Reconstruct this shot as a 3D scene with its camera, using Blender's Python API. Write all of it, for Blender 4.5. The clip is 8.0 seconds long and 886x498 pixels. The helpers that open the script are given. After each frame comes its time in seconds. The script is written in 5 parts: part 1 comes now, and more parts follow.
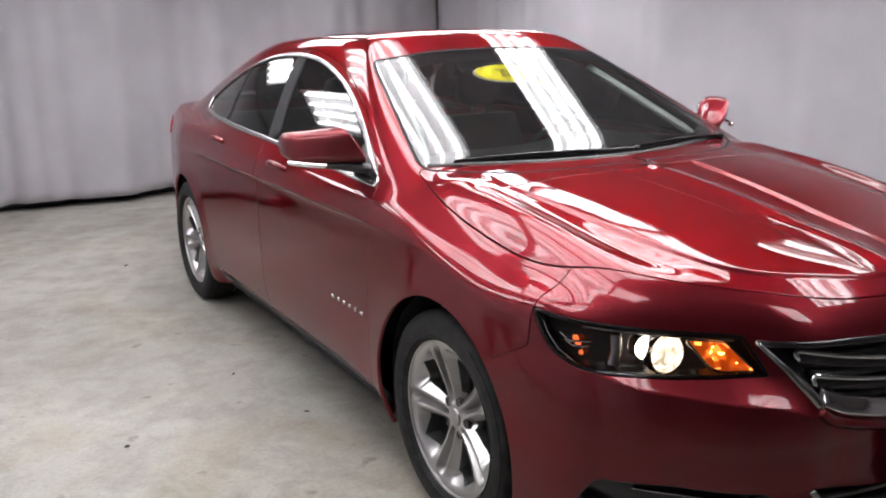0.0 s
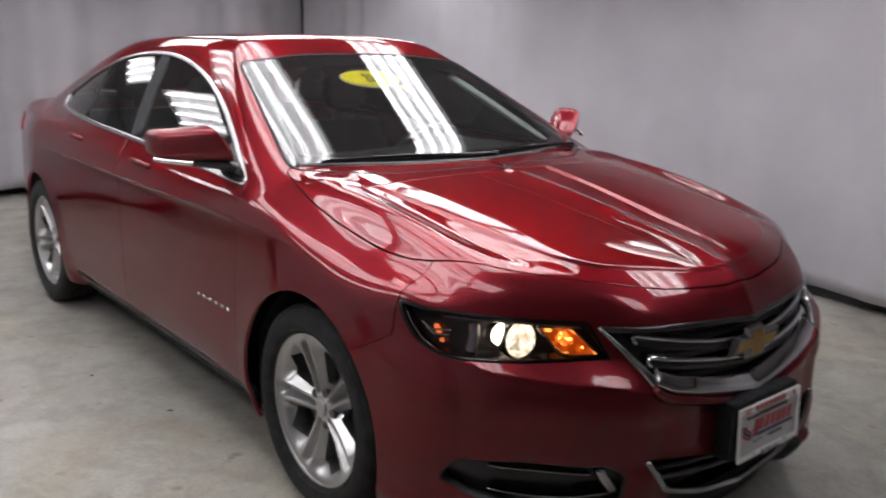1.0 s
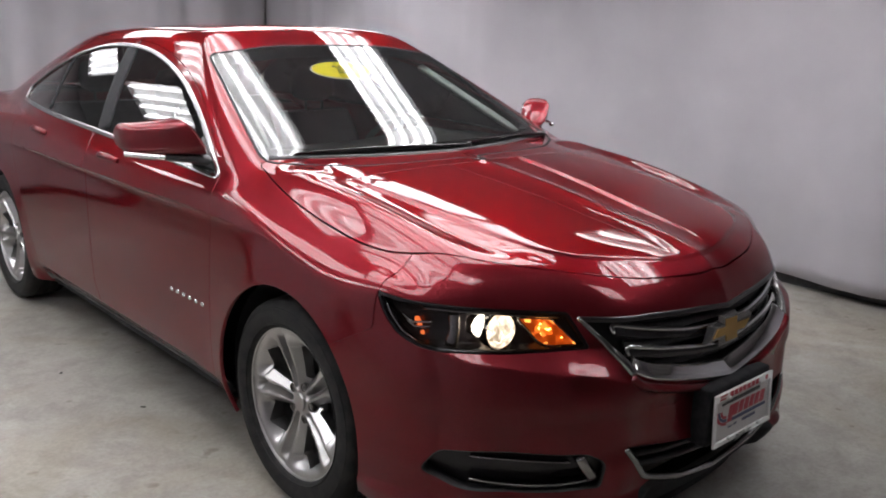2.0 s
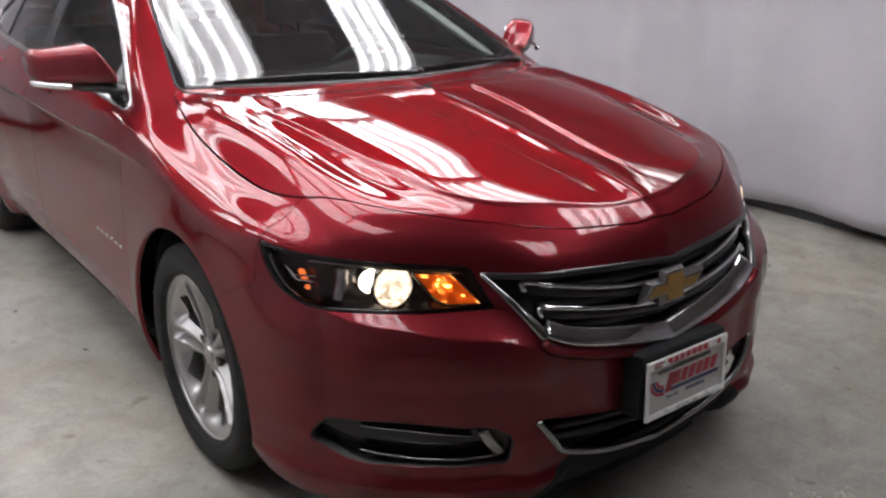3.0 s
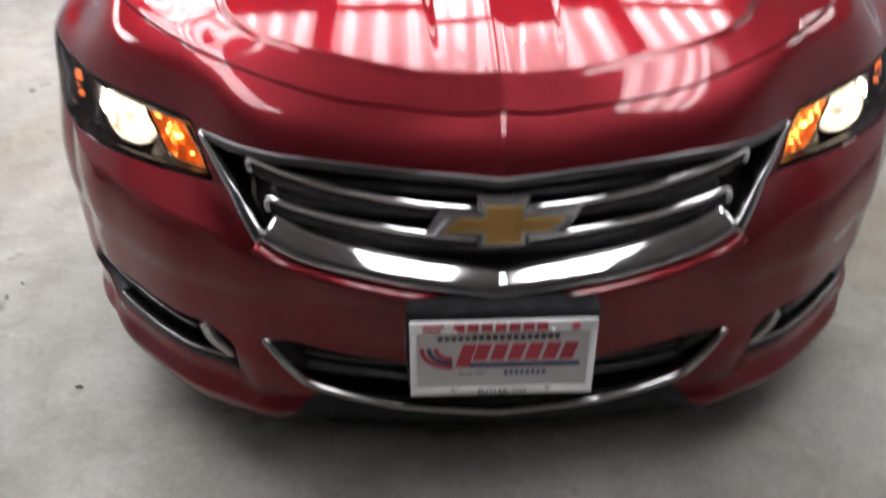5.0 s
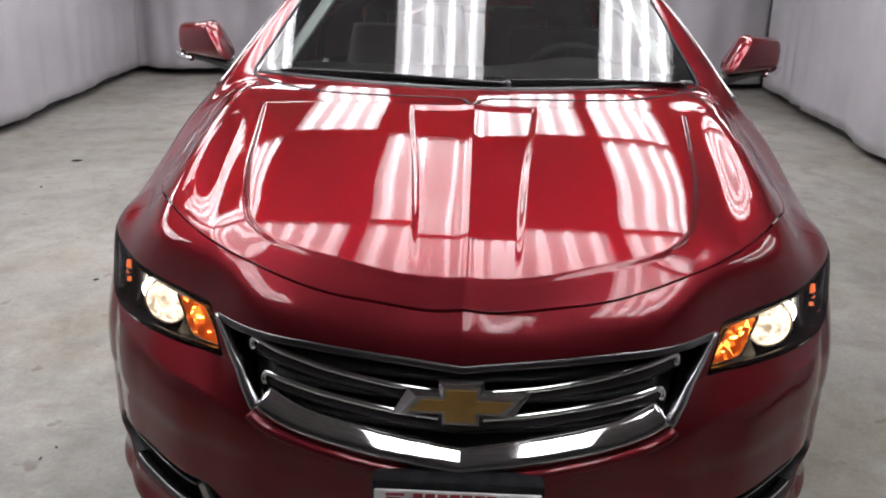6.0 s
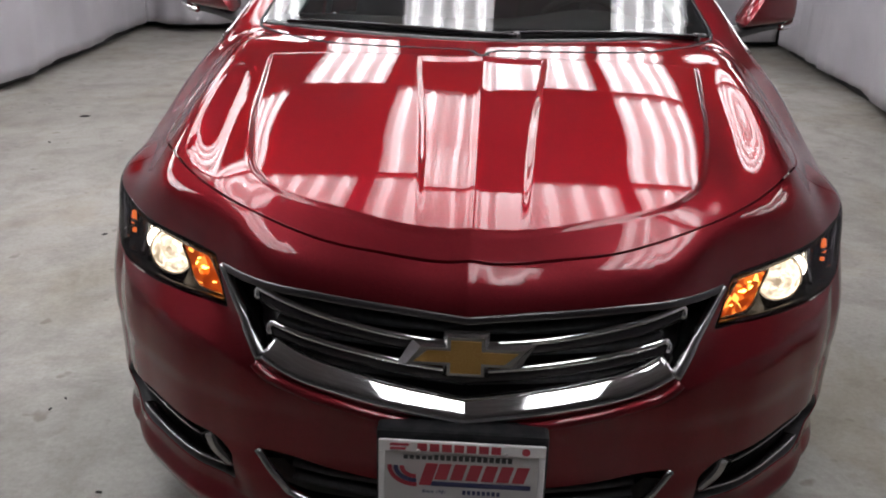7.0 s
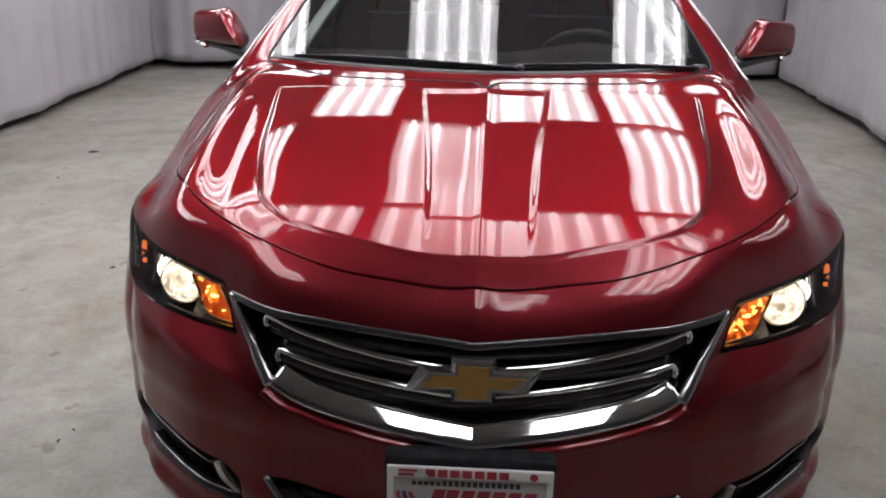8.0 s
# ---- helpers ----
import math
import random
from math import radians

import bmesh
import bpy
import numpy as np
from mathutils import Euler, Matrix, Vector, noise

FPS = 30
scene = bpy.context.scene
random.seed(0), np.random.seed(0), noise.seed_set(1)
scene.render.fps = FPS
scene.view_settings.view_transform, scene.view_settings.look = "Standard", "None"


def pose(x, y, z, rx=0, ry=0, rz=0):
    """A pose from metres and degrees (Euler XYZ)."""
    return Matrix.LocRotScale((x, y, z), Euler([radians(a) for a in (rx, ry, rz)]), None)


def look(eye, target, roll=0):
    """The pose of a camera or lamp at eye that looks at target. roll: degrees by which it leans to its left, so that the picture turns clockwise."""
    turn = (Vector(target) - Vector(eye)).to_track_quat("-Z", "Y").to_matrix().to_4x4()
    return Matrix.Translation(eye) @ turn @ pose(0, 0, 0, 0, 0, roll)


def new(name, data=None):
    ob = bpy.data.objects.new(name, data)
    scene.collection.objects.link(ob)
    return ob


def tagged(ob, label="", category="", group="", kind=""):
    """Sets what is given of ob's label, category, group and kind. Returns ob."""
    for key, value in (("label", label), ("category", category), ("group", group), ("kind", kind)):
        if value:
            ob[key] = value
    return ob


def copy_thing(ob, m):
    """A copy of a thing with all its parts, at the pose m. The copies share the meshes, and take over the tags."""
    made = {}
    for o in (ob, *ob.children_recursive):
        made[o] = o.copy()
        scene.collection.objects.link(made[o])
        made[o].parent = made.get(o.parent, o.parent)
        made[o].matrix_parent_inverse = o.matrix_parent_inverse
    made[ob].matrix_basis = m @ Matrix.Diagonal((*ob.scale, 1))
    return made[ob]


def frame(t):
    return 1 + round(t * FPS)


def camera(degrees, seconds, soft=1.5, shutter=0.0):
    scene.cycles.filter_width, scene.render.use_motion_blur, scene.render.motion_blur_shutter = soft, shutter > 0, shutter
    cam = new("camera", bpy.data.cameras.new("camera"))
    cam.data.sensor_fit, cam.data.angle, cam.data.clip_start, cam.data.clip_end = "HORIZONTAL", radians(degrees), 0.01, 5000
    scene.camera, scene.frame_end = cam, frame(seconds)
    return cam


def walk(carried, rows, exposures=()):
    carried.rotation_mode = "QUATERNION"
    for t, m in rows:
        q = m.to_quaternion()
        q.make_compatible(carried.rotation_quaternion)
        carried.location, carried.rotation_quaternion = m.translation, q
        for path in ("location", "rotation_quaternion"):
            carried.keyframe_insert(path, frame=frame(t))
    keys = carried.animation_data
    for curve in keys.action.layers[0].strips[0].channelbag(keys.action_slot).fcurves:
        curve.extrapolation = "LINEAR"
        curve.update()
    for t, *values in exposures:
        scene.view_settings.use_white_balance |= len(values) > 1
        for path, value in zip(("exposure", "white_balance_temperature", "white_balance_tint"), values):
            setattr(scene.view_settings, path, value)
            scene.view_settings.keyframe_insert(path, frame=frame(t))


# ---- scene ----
cam = camera(53.93, 8.0, soft=1.9, shutter=0.4)
# seconds, eye, target, roll
ROWS = [
    (0.0, -2.141, -2.126, 1.519, -1.158, -0.457, 1.023, -1.1),
    (0.5, -2.222, -2.166, 1.512, -1.155, -0.534, 1.065, 0.4),
    (1.0, -2.221, -2.226, 1.510, -0.978, -0.733, 1.035, 1.4),
    (1.2, -2.219, -2.237, 1.511, -0.944, -0.776, 1.022, 1.5),
    (2.3, -2.264, -2.193, 1.519, -0.960, -0.760, 1.023, 1.3),
    (2.5, -2.155, -2.221, 1.494, -0.880, -0.768, 0.979, 0.5),
    (3.0, -1.727, -2.258, 1.493, -0.576, -0.761, 0.833, 0.5),
    (3.5, -1.275, -2.174, 1.462, -0.264, -0.671, 0.614, 0.0),
    (4.0, -0.735, -2.204, 1.401, 0.021, -0.683, 0.345, -1.5),
    (4.5, -0.356, -2.122, 1.392, 0.021, -0.601, 0.149, 0.3),
    (5.0, -0.143, -2.168, 1.461, -0.084, -0.529, 0.316, -0.1),
    (5.2, -0.072, -2.259, 1.521, -0.092, -0.523, 0.528, 0.8),
    (6.3, 0.015, -2.427, 1.551, -0.059, -0.559, 0.841, 1.3),
    (6.5, 0.019, -2.408, 1.537, -0.064, -0.545, 0.814, 1.3),
    (7.0, 0.018, -2.415, 1.525, -0.067, -0.583, 0.726, 1.4),
    (7.5, 0.015, -2.449, 1.525, -0.076, -0.605, 0.757, 1.2),
    (8.0, 0.015, -2.442, 1.520, -0.083, -0.581, 0.794, 0.9),
]
EXPOSE = [(0.0, 0.42), (0.5, 0.17), (1.0, 0.02), (2.5, 0.24), (3.5, 0.36), (4.0, 0.62), (4.5, 0.87), (5.0, 0.77), (6.5, 0.05), (8.0, 0.05)]
walk(cam, [(t, look((ex, ey, ez), (tx, ty, tz), roll)) for t, ex, ey, ez, tx, ty, tz, roll in ROWS], EXPOSE)

# ---- world and lights ----
world = bpy.data.worlds.new("world")
world.use_nodes = True
world.node_tree.nodes["Background"].inputs[0].default_value = (0.5, 0.5, 0.55, 1)
world.node_tree.nodes["Background"].inputs[1].default_value = 0.02
scene.world = world
LAMP = 7.2           # strength of a fluorescent tube
DIFFUSER = 1.4       # strength of the lit tray behind the tubes
ROOM_X0, ROOM_X1, ROOM_Y0, ROOM_Y1, CEIL = -3.35, 2.75, -6.0, 6.15, 2.32


# ---- materials ----
def material(name, color, rough=0.5, metal=0.0, **extra):
    m = bpy.data.materials.new(name)
    m.use_nodes = True
    b = m.node_tree.nodes["Principled BSDF"]
    b.inputs["Base Color"].default_value = (*color, 1)
    b.inputs["Roughness"].default_value = rough
    b.inputs["Metallic"].default_value = metal
    for k, v in extra.items():
        b.inputs[k.replace("_", " ")].default_value = v
    return m


def nodes_of(m):
    return m.node_tree.nodes, m.node_tree.links, m.node_tree.nodes["Principled BSDF"]


def noise_mix(m, c1, c2, scale, detail=4.0, lo=0.4, hi=0.6, rough=None, bump=0.0, bump_scale=None):
    """Two-colour noise on the base colour, with roughness variation and fine relief."""
    n, l, b = nodes_of(m)
    co = n.new("ShaderNodeTexCoord")
    t = n.new("ShaderNodeTexNoise")
    t.inputs["Scale"].default_value = scale
    t.inputs["Detail"].default_value = detail
    l.new(co.outputs["Object"], t.inputs["Vector"])
    r = n.new("ShaderNodeValToRGB")
    r.color_ramp.elements[0].position, r.color_ramp.elements[1].position = lo, hi
    r.color_ramp.elements[0].color, r.color_ramp.elements[1].color = (*c1, 1), (*c2, 1)
    l.new(t.outputs["Fac"], r.inputs["Fac"])
    l.new(r.outputs["Color"], b.inputs["Base Color"])
    if rough:
        mr = n.new("ShaderNodeMapRange")
        mr.inputs["To Min"].default_value, mr.inputs["To Max"].default_value = rough
        l.new(t.outputs["Fac"], mr.inputs["Value"])
        l.new(mr.outputs["Result"], b.inputs["Roughness"])
    if bump:
        t2 = n.new("ShaderNodeTexNoise")
        t2.inputs["Scale"].default_value = bump_scale or scale * 8
        t2.inputs["Detail"].default_value = 6
        l.new(co.outputs["Object"], t2.inputs["Vector"])
        bp = n.new("ShaderNodeBump")
        bp.inputs["Strength"].default_value = bump
        bp.inputs["Distance"].default_value = 0.01
        l.new(t2.outputs["Fac"], bp.inputs["Height"])
        l.new(bp.outputs["Normal"], b.inputs["Normal"])
    return m, t, r


PAINT = material("red_metallic_paint", (0.3, 0.006, 0.012), 0.40, 0.80, Coat_Weight=1.0, Coat_Roughness=0.02, Coat_IOR=1.42, Specular_IOR_Level=0.0)


def flakes(m):
    n, l, b = nodes_of(m)
    co = n.new("ShaderNodeTexCoord")
    t = n.new("ShaderNodeTexNoise")
    t.inputs["Scale"].default_value, t.inputs["Detail"].default_value = 900, 2
    l.new(co.outputs["Object"], t.inputs["Vector"])
    r = n.new("ShaderNodeValToRGB")
    r.color_ramp.elements[0].position, r.color_ramp.elements[1].position = 0.35, 0.7
    r.color_ramp.elements[0].color, r.color_ramp.elements[1].color = (0.112, 0.0105, 0.015, 1), (0.205, 0.0185, 0.025, 1)
    l.new(t.outputs["Fac"], r.inputs["Fac"])
    l.new(r.outputs["Color"], b.inputs["Base Color"])
    d = n.new("ShaderNodeTexNoise")
    d.inputs["Scale"].default_value, d.inputs["Detail"].default_value = 3.0, 5
    l.new(co.outputs["Object"], d.inputs["Vector"])
    mr = n.new("ShaderNodeMapRange")
    mr.inputs["To Min"].default_value, mr.inputs["To Max"].default_value = 0.012, 0.035
    l.new(d.outputs["Fac"], mr.inputs["Value"])
    l.new(mr.outputs["Result"], b.inputs["Coat Roughness"])


flakes(PAINT)
PAINT.node_tree.nodes["Principled BSDF"].inputs["Specular Tint"].default_value = (0.5, 0.16, 0.18, 1)
CHROME = material("chrome", (0.82, 0.82, 0.83), 0.06, 1.0)
DARKCHROME = material("dark_chrome", (0.13, 0.122, 0.125), 0.28, 1.0)
SATIN = material("satin_chrome", (0.42, 0.41, 0.41), 0.22, 1.0)
BLACK = material("black_plastic", (0.012, 0.012, 0.013), 0.42)
noise_mix(BLACK, (0.026, 0.026, 0.028), (0.042, 0.042, 0.044), 60, rough=(0.35, 0.55))
UNDERBLACK = material("dull_black_rubbery_plastic", (0.005, 0.005, 0.006), 0.75, Specular_IOR_Level=0.15)
noise_mix(UNDERBLACK, (0.016, 0.016, 0.018), (0.026, 0.026, 0.028), 40, rough=(0.65, 0.85))
GLOSSBLACK = material("gloss_black_plastic", (0.020, 0.017, 0.020), 0.14)
RUBBER = material("tyre_rubber", (0.011, 0.011, 0.012), 0.6, Specular_IOR_Level=0.2)
noise_mix(RUBBER, (0.016, 0.016, 0.017), (0.028, 0.027, 0.026), 25, rough=(0.6, 0.85), bump=0.15, bump_scale=300)
ALLOY = material("silver_painted_alloy", (0.42, 0.415, 0.41), 0.3, 0.95, Coat_Weight=0.35, Coat_Roughness=0.06)
DISC = material("brake_disc_iron", (0.16, 0.15, 0.145), 0.4, 0.9)
SEAT = material("dark_seat_cloth", (0.02, 0.02, 0.022), 0.85)
noise_mix(SEAT, (0.014, 0.014, 0.016), (0.03, 0.03, 0.032), 120, rough=(0.8, 0.95), bump=0.2)
DASH = material("dark_dashboard_plastic", (0.025, 0.024, 0.024), 0.6)
noise_mix(DASH, (0.018, 0.017, 0.017), (0.03, 0.029, 0.028), 90, rough=(0.5, 0.7), bump=0.1)
STICKERWHITE = material("white_sticker_vinyl", (0.75, 0.75, 0.74), 0.5)
YELLOW = material("yellow_sticker_vinyl", (0.85, 0.72, 0.03), 0.45)
BLUE = material("blue_ink", (0.05, 0.09, 0.3), 0.5)
PLATEWHITE = material("white_plate_plastic", (0.75, 0.74, 0.74), 0.35)
PLATEFACE = material("plate_face_plastic", (0.5, 0.48, 0.48), 0.3)
FRAMEWHITE = material("plate_frame_plastic", (0.7, 0.68, 0.68), 0.3)
PLATERED = material("red_ink", (0.38, 0.03, 0.05), 0.4)
PLATENAVY = material("navy_ink", (0.04, 0.045, 0.12), 0.4)
GOLD = material("gold_emblem_enamel", (0.42, 0.24, 0.06), 0.3, 0.6, Coat_Weight=0.6)
noise_mix(GOLD, (0.38, 0.21, 0.05), (0.46, 0.27, 0.075), 400, rough=(0.25, 0.4))
SCREW = material("zinc_screw", (0.6, 0.6, 0.6), 0.3, 1.0)
REDLENS = material("red_lamp_lens", (0.3, 0.005, 0.008), 0.1)


def glass(name, tint, spec=1.0, ior=1.5, dust_haze=0.0):
    m = bpy.data.materials.new(name)
    m.use_nodes = True
    n, l = m.node_tree.nodes, m.node_tree.links
    n.remove(n["Principled BSDF"])
    tr = n.new("ShaderNodeBsdfTransparent")
    tr.inputs["Color"].default_value = (*tint, 1)
    gl = n.new("ShaderNodeBsdfGlossy")
    gl.inputs["Roughness"].default_value = 0.0
    gl.inputs["Color"].default_value = (spec, spec, spec, 1)
    fr = n.new("ShaderNodeFresnel")
    fr.inputs["IOR"].default_value = ior
    mx = n.new("ShaderNodeMixShader")
    l.new(fr.outputs["Fac"], mx.inputs["Fac"])
    l.new(tr.outputs["BSDF"], mx.inputs[1])
    l.new(gl.outputs["BSDF"], mx.inputs[2])
    if dust_haze:
        # a thin dusty film; its pale diffuse also stands in for veiling haze
        df = n.new("ShaderNodeBsdfDiffuse")
        df.inputs["Color"].default_value = (0.6, 0.6, 0.62, 1)
        co = n.new("ShaderNodeTexCoord")
        t = n.new("ShaderNodeTexNoise")
        t.inputs["Scale"].default_value, t.inputs["Detail"].default_value = 4.0, 6
        l.new(co.outputs["Object"], t.inputs["Vector"])
        mr = n.new("ShaderNodeMapRange")
        mr.inputs["To Min"].default_value, mr.inputs["To Max"].default_value = dust_haze * 0.7, dust_haze * 1.3
        l.new(t.outputs["Fac"], mr.inputs["Value"])
        m2 = n.new("ShaderNodeMixShader")
        l.new(mr.outputs["Result"], m2.inputs["Fac"])
        l.new(mx.outputs["Shader"], m2.inputs[1])
        l.new(df.outputs["BSDF"], m2.inputs[2])
        mx = m2
    l.new(mx.outputs["Shader"], n["Material Output"].inputs["Surface"])
    return m


WINDSHIELD = glass("windshield_glass", (0.72, 0.76, 0.74), 1.0, 1.7, 0.012)
SIDEGLASS = glass("tinted_side_glass", (0.5, 0.54, 0.53), 1.0, 1.5, 0.012)
LENS = glass("clear_lamp_lens", (0.94, 0.94, 0.94), 0.35, 1.35)


def emitter(name, color, strength):
    m = material(name, color, 0.4)
    b = m.node_tree.nodes["Principled BSDF"]
    b.inputs["Emission Color"].default_value = (*color, 1)
    b.inputs["Emission Strength"].default_value = strength
    return m


TUBE = emitter("lit_fluorescent_tube", (0.98, 0.975, 1.0), LAMP)
TRAY = emitter("lit_white_light_tray", (0.98, 0.98, 1.0), DIFFUSER)
DIMTRAY = emitter("half_lit_light_tray", (0.98, 0.98, 1.0), DIFFUSER * 0.35)
OLDTUBE = emitter("dim_fluorescent_tube", (0.98, 0.95, 0.95), LAMP * 0.8)
DEADTUBE = material("unlit_fluorescent_tube", (0.75, 0.75, 0.75), 0.3)
BULB = emitter("lit_projector_lens", (1.0, 0.9, 0.75), 7.0)
PROJ = emitter("glowing_projector_glass", (1.0, 0.8, 0.58), 0.65)
AMBER = emitter("lit_amber_reflector", (1.0, 0.22, 0.02), 1.2)
AMBERHOT = emitter("amber_glint_glow", (1.0, 0.5, 0.1), 9.0)
SIDEAMBER = emitter("lit_side_marker", (1.0, 0.2, 0.04), 0.8)

CONCRETE = material("polished_concrete", (0.3, 0.3, 0.27), 0.55)


def concrete(m):
    n, l, b = nodes_of(m)
    co = n.new("ShaderNodeTexCoord")

    def tex(scale, detail, rough=0.6, dist=0.0):
        t = n.new("ShaderNodeTexNoise")
        t.inputs["Scale"].default_value, t.inputs["Detail"].default_value = scale, detail
        t.inputs["Roughness"].default_value, t.inputs["Distortion"].default_value = rough, dist
        l.new(co.outputs["Object"], t.inputs["Vector"])
        return t

    def ramp(t, stops):
        r = n.new("ShaderNodeValToRGB")
        e = r.color_ramp.elements
        while len(e) < len(stops):
            e.new(0.5)
        for k, (p, c) in zip(e, stops):
            k.position, k.color = p, (*c, 1)
        l.new(t.outputs["Fac"], r.inputs["Fac"])
        return r

    def mix(kind, fac, a, c):
        x = n.new("ShaderNodeMix")
        x.data_type, x.blend_type = "RGBA", kind
        x.inputs["Factor"].default_value = fac
        l.new(a, x.inputs["A"])
        l.new(c, x.inputs["B"])
        return x.outputs["Result"]

    big = ramp(tex(0.7, 6, 0.65, 0.6), [(0.3, (0.24, 0.228, 0.205)), (0.5, (0.32, 0.307, 0.278)), (0.68, (0.41, 0.396, 0.364))])
    mid = ramp(tex(4.5, 8, 0.7, 0.3), [(0.32, (0.62, 0.6, 0.57)), (0.55, (1, 1, 1))])
    fine = ramp(tex(60, 6, 0.7), [(0.3, (0.8, 0.79, 0.77)), (0.6, (1.04, 1.04, 1.04))])
    spots = ramp(tex(9, 2, 0.5), [(0.685, (1, 1, 1)), (0.74, (0.5, 0.46, 0.4))])
    c = mix("MULTIPLY", 0.8, big.outputs["Color"], mid.outputs["Color"])
    c = mix("MULTIPLY", 0.8, c, fine.outputs["Color"])
    c = mix("MULTIPLY", 0.7, c, spots.outputs["Color"])
    stain = ramp(tex(1.3, 7, 0.62, 0.9), [(0.5, (1, 1, 1)), (0.62, (0.86, 0.81, 0.72)), (0.78, (0.72, 0.65, 0.54))])
    c = mix("MULTIPLY", 0.75, c, stain.outputs["Color"])
    l.new(c, b.inputs["Base Color"])
    r = ramp(tex(2.2, 5), [(0.3, (0.38, 0.38, 0.38)), (0.7, (0.62, 0.62, 0.62))])
    l.new(r.outputs["Color"], b.inputs["Roughness"])
    bp = n.new("ShaderNodeBump")
    bp.inputs["Strength"].default_value, bp.inputs["Distance"].default_value = 0.12, 0.004
    l.new(tex(110, 6, 0.7).outputs["Fac"], bp.inputs["Height"])
    l.new(bp.outputs["Normal"], b.inputs["Normal"])


concrete(CONCRETE)
CURTAIN = material("grey_curtain_fabric", (0.34, 0.325, 0.35), 0.85, 0.0, Sheen_Weight=0.15)
noise_mix(CURTAIN, (0.34, 0.325, 0.346), (0.39, 0.373, 0.396), 1.5, detail=6, lo=0.35, hi=0.65, bump=0.12, bump_scale=500)
DARKWALL = material("dark_painted_wall", (0.03, 0.03, 0.033), 0.8)
noise_mix(DARKWALL, (0.024, 0.024, 0.026), (0.04, 0.04, 0.043), 3, bump=0.1)
CEILING = material("dark_grey_ceiling_panel", (0.06, 0.058, 0.06), 0.8)
noise_mix(CEILING, (0.20, 0.195, 0.20), (0.26, 0.255, 0.26), 5, bump=0.1)
GREYWALL = material("grey_painted_wall", (0.2, 0.2, 0.21), 0.7)
noise_mix(GREYWALL, (0.17, 0.168, 0.175), (0.23, 0.227, 0.236), 2.5, bump=0.1)
PALETRIM = material("pale_grey_trim_plastic", (0.5, 0.52, 0.5), 0.6)
DEBRIS = material("dark_dirt_crumb", (0.03, 0.028, 0.025), 0.9)
LIGHTDEBRIS = material("pale_spatter", (0.5, 0.49, 0.46), 0.8)


# ---- mesh helpers ----
def link_mesh(name, verts, faces, mat, parent=None, label="", normals=None, smooth=True):
    me = bpy.data.meshes.new(name)
    me.from_pydata([tuple(v) for v in verts], [], [tuple(f) for f in faces])
    if smooth:
        me.polygons.foreach_set("use_smooth", [True] * len(me.polygons))
    me.materials.append(mat)
    me.update()
    if normals is not None:
        me.normals_split_custom_set_from_vertices([tuple(v) for v in normals])
    ob = new(name, me)
    if parent:
        ob.parent = parent
    if label:
        ob["label"] = label
    return ob


def part(name, bm, mat, parent=None, label="", smooth=False, sharp=35):
    me = bpy.data.meshes.new(name)
    bm.normal_update()
    if smooth:
        for f in bm.faces:
            f.smooth = True
        for e in bm.edges:
            e.smooth = len(e.link_faces) == 2 and e.calc_face_angle(0) < radians(sharp)
    bm.to_mesh(me)
    bm.free()
    me.materials.append(mat)
    ob = new(name, me)
    if parent:
        ob.parent = parent
    if label:
        ob["label"] = label
    return ob


def thing(name, label, category, m=None, kind="", group=""):
    ob = new(name)
    if m is not None:
        ob.matrix_world = m
    return tagged(ob, label, category, group, kind)


def box(bm, x0, y0, z0, x1, y1, z1, bevel=0.0, m=None):
    r = bmesh.ops.create_cube(bm, size=1)
    vs = r["verts"]
    bmesh.ops.scale(bm, vec=(x1 - x0, y1 - y0, z1 - z0), verts=vs)
    bmesh.ops.translate(bm, vec=((x0 + x1) / 2, (y0 + y1) / 2, (z0 + z1) / 2), verts=vs)
    if bevel:
        es = list({e for v in vs for e in v.link_edges})
        out = bmesh.ops.bevel(bm, geom=es, offset=bevel, segments=2, affect="EDGES", profile=0.6)
        vs = list({v for f in out["faces"] for v in f.verts} | {v for v in vs if v.is_valid})
    if m is not None:
        bmesh.ops.transform(bm, matrix=m, verts=vs)
    return vs


def rev(bm, profile, axis_m, seg=64, close=False):
    """Revolves (radius, height) points about the local z axis, placed by axis_m."""
    rings = []
    for r, h in profile:
        if r < 1e-6:
            rings.append([bm.verts.new(axis_m @ Vector((0, 0, h)))])
        else:
            rings.append([bm.verts.new(axis_m @ Vector((r * math.cos(2 * math.pi * k / seg), r * math.sin(2 * math.pi * k / seg), h))) for k in range(seg)])
    pairs = list(zip(rings, rings[1:])) + ([(rings[-1], rings[0])] if close else [])
    for a, b in pairs:
        for k in range(seg):
            j = (k + 1) % seg
            f = [a[k % len(a)], a[j % len(a)], b[j % len(b)], b[k % len(b)]]
            u = []
            for v in f:
                if v not in u:
                    u.append(v)
            if len(u) > 2:
                bm.faces.new(u)
    return rings


def spline(points, n=24, closed=False):
    """Catmull-Rom through the points."""
    p = np.array(points, float)
    k = len(p)
    out = []
    for i in range(k if closed else k - 1):
        a, b, c, d = (p[(i + j) % k] if closed else p[min(max(i + j, 0), k - 1)] for j in (-1, 0, 1, 2))
        for s in np.linspace(0, 1, n, endpoint=False):
            out.append(0.5 * ((2 * b) + (c - a) * s + (2 * a - 5 * b + 4 * c - d) * s * s + (3 * b - a - 3 * c + d) * s ** 3))
    if not closed:
        out.append(p[-1])
    return np.array(out)


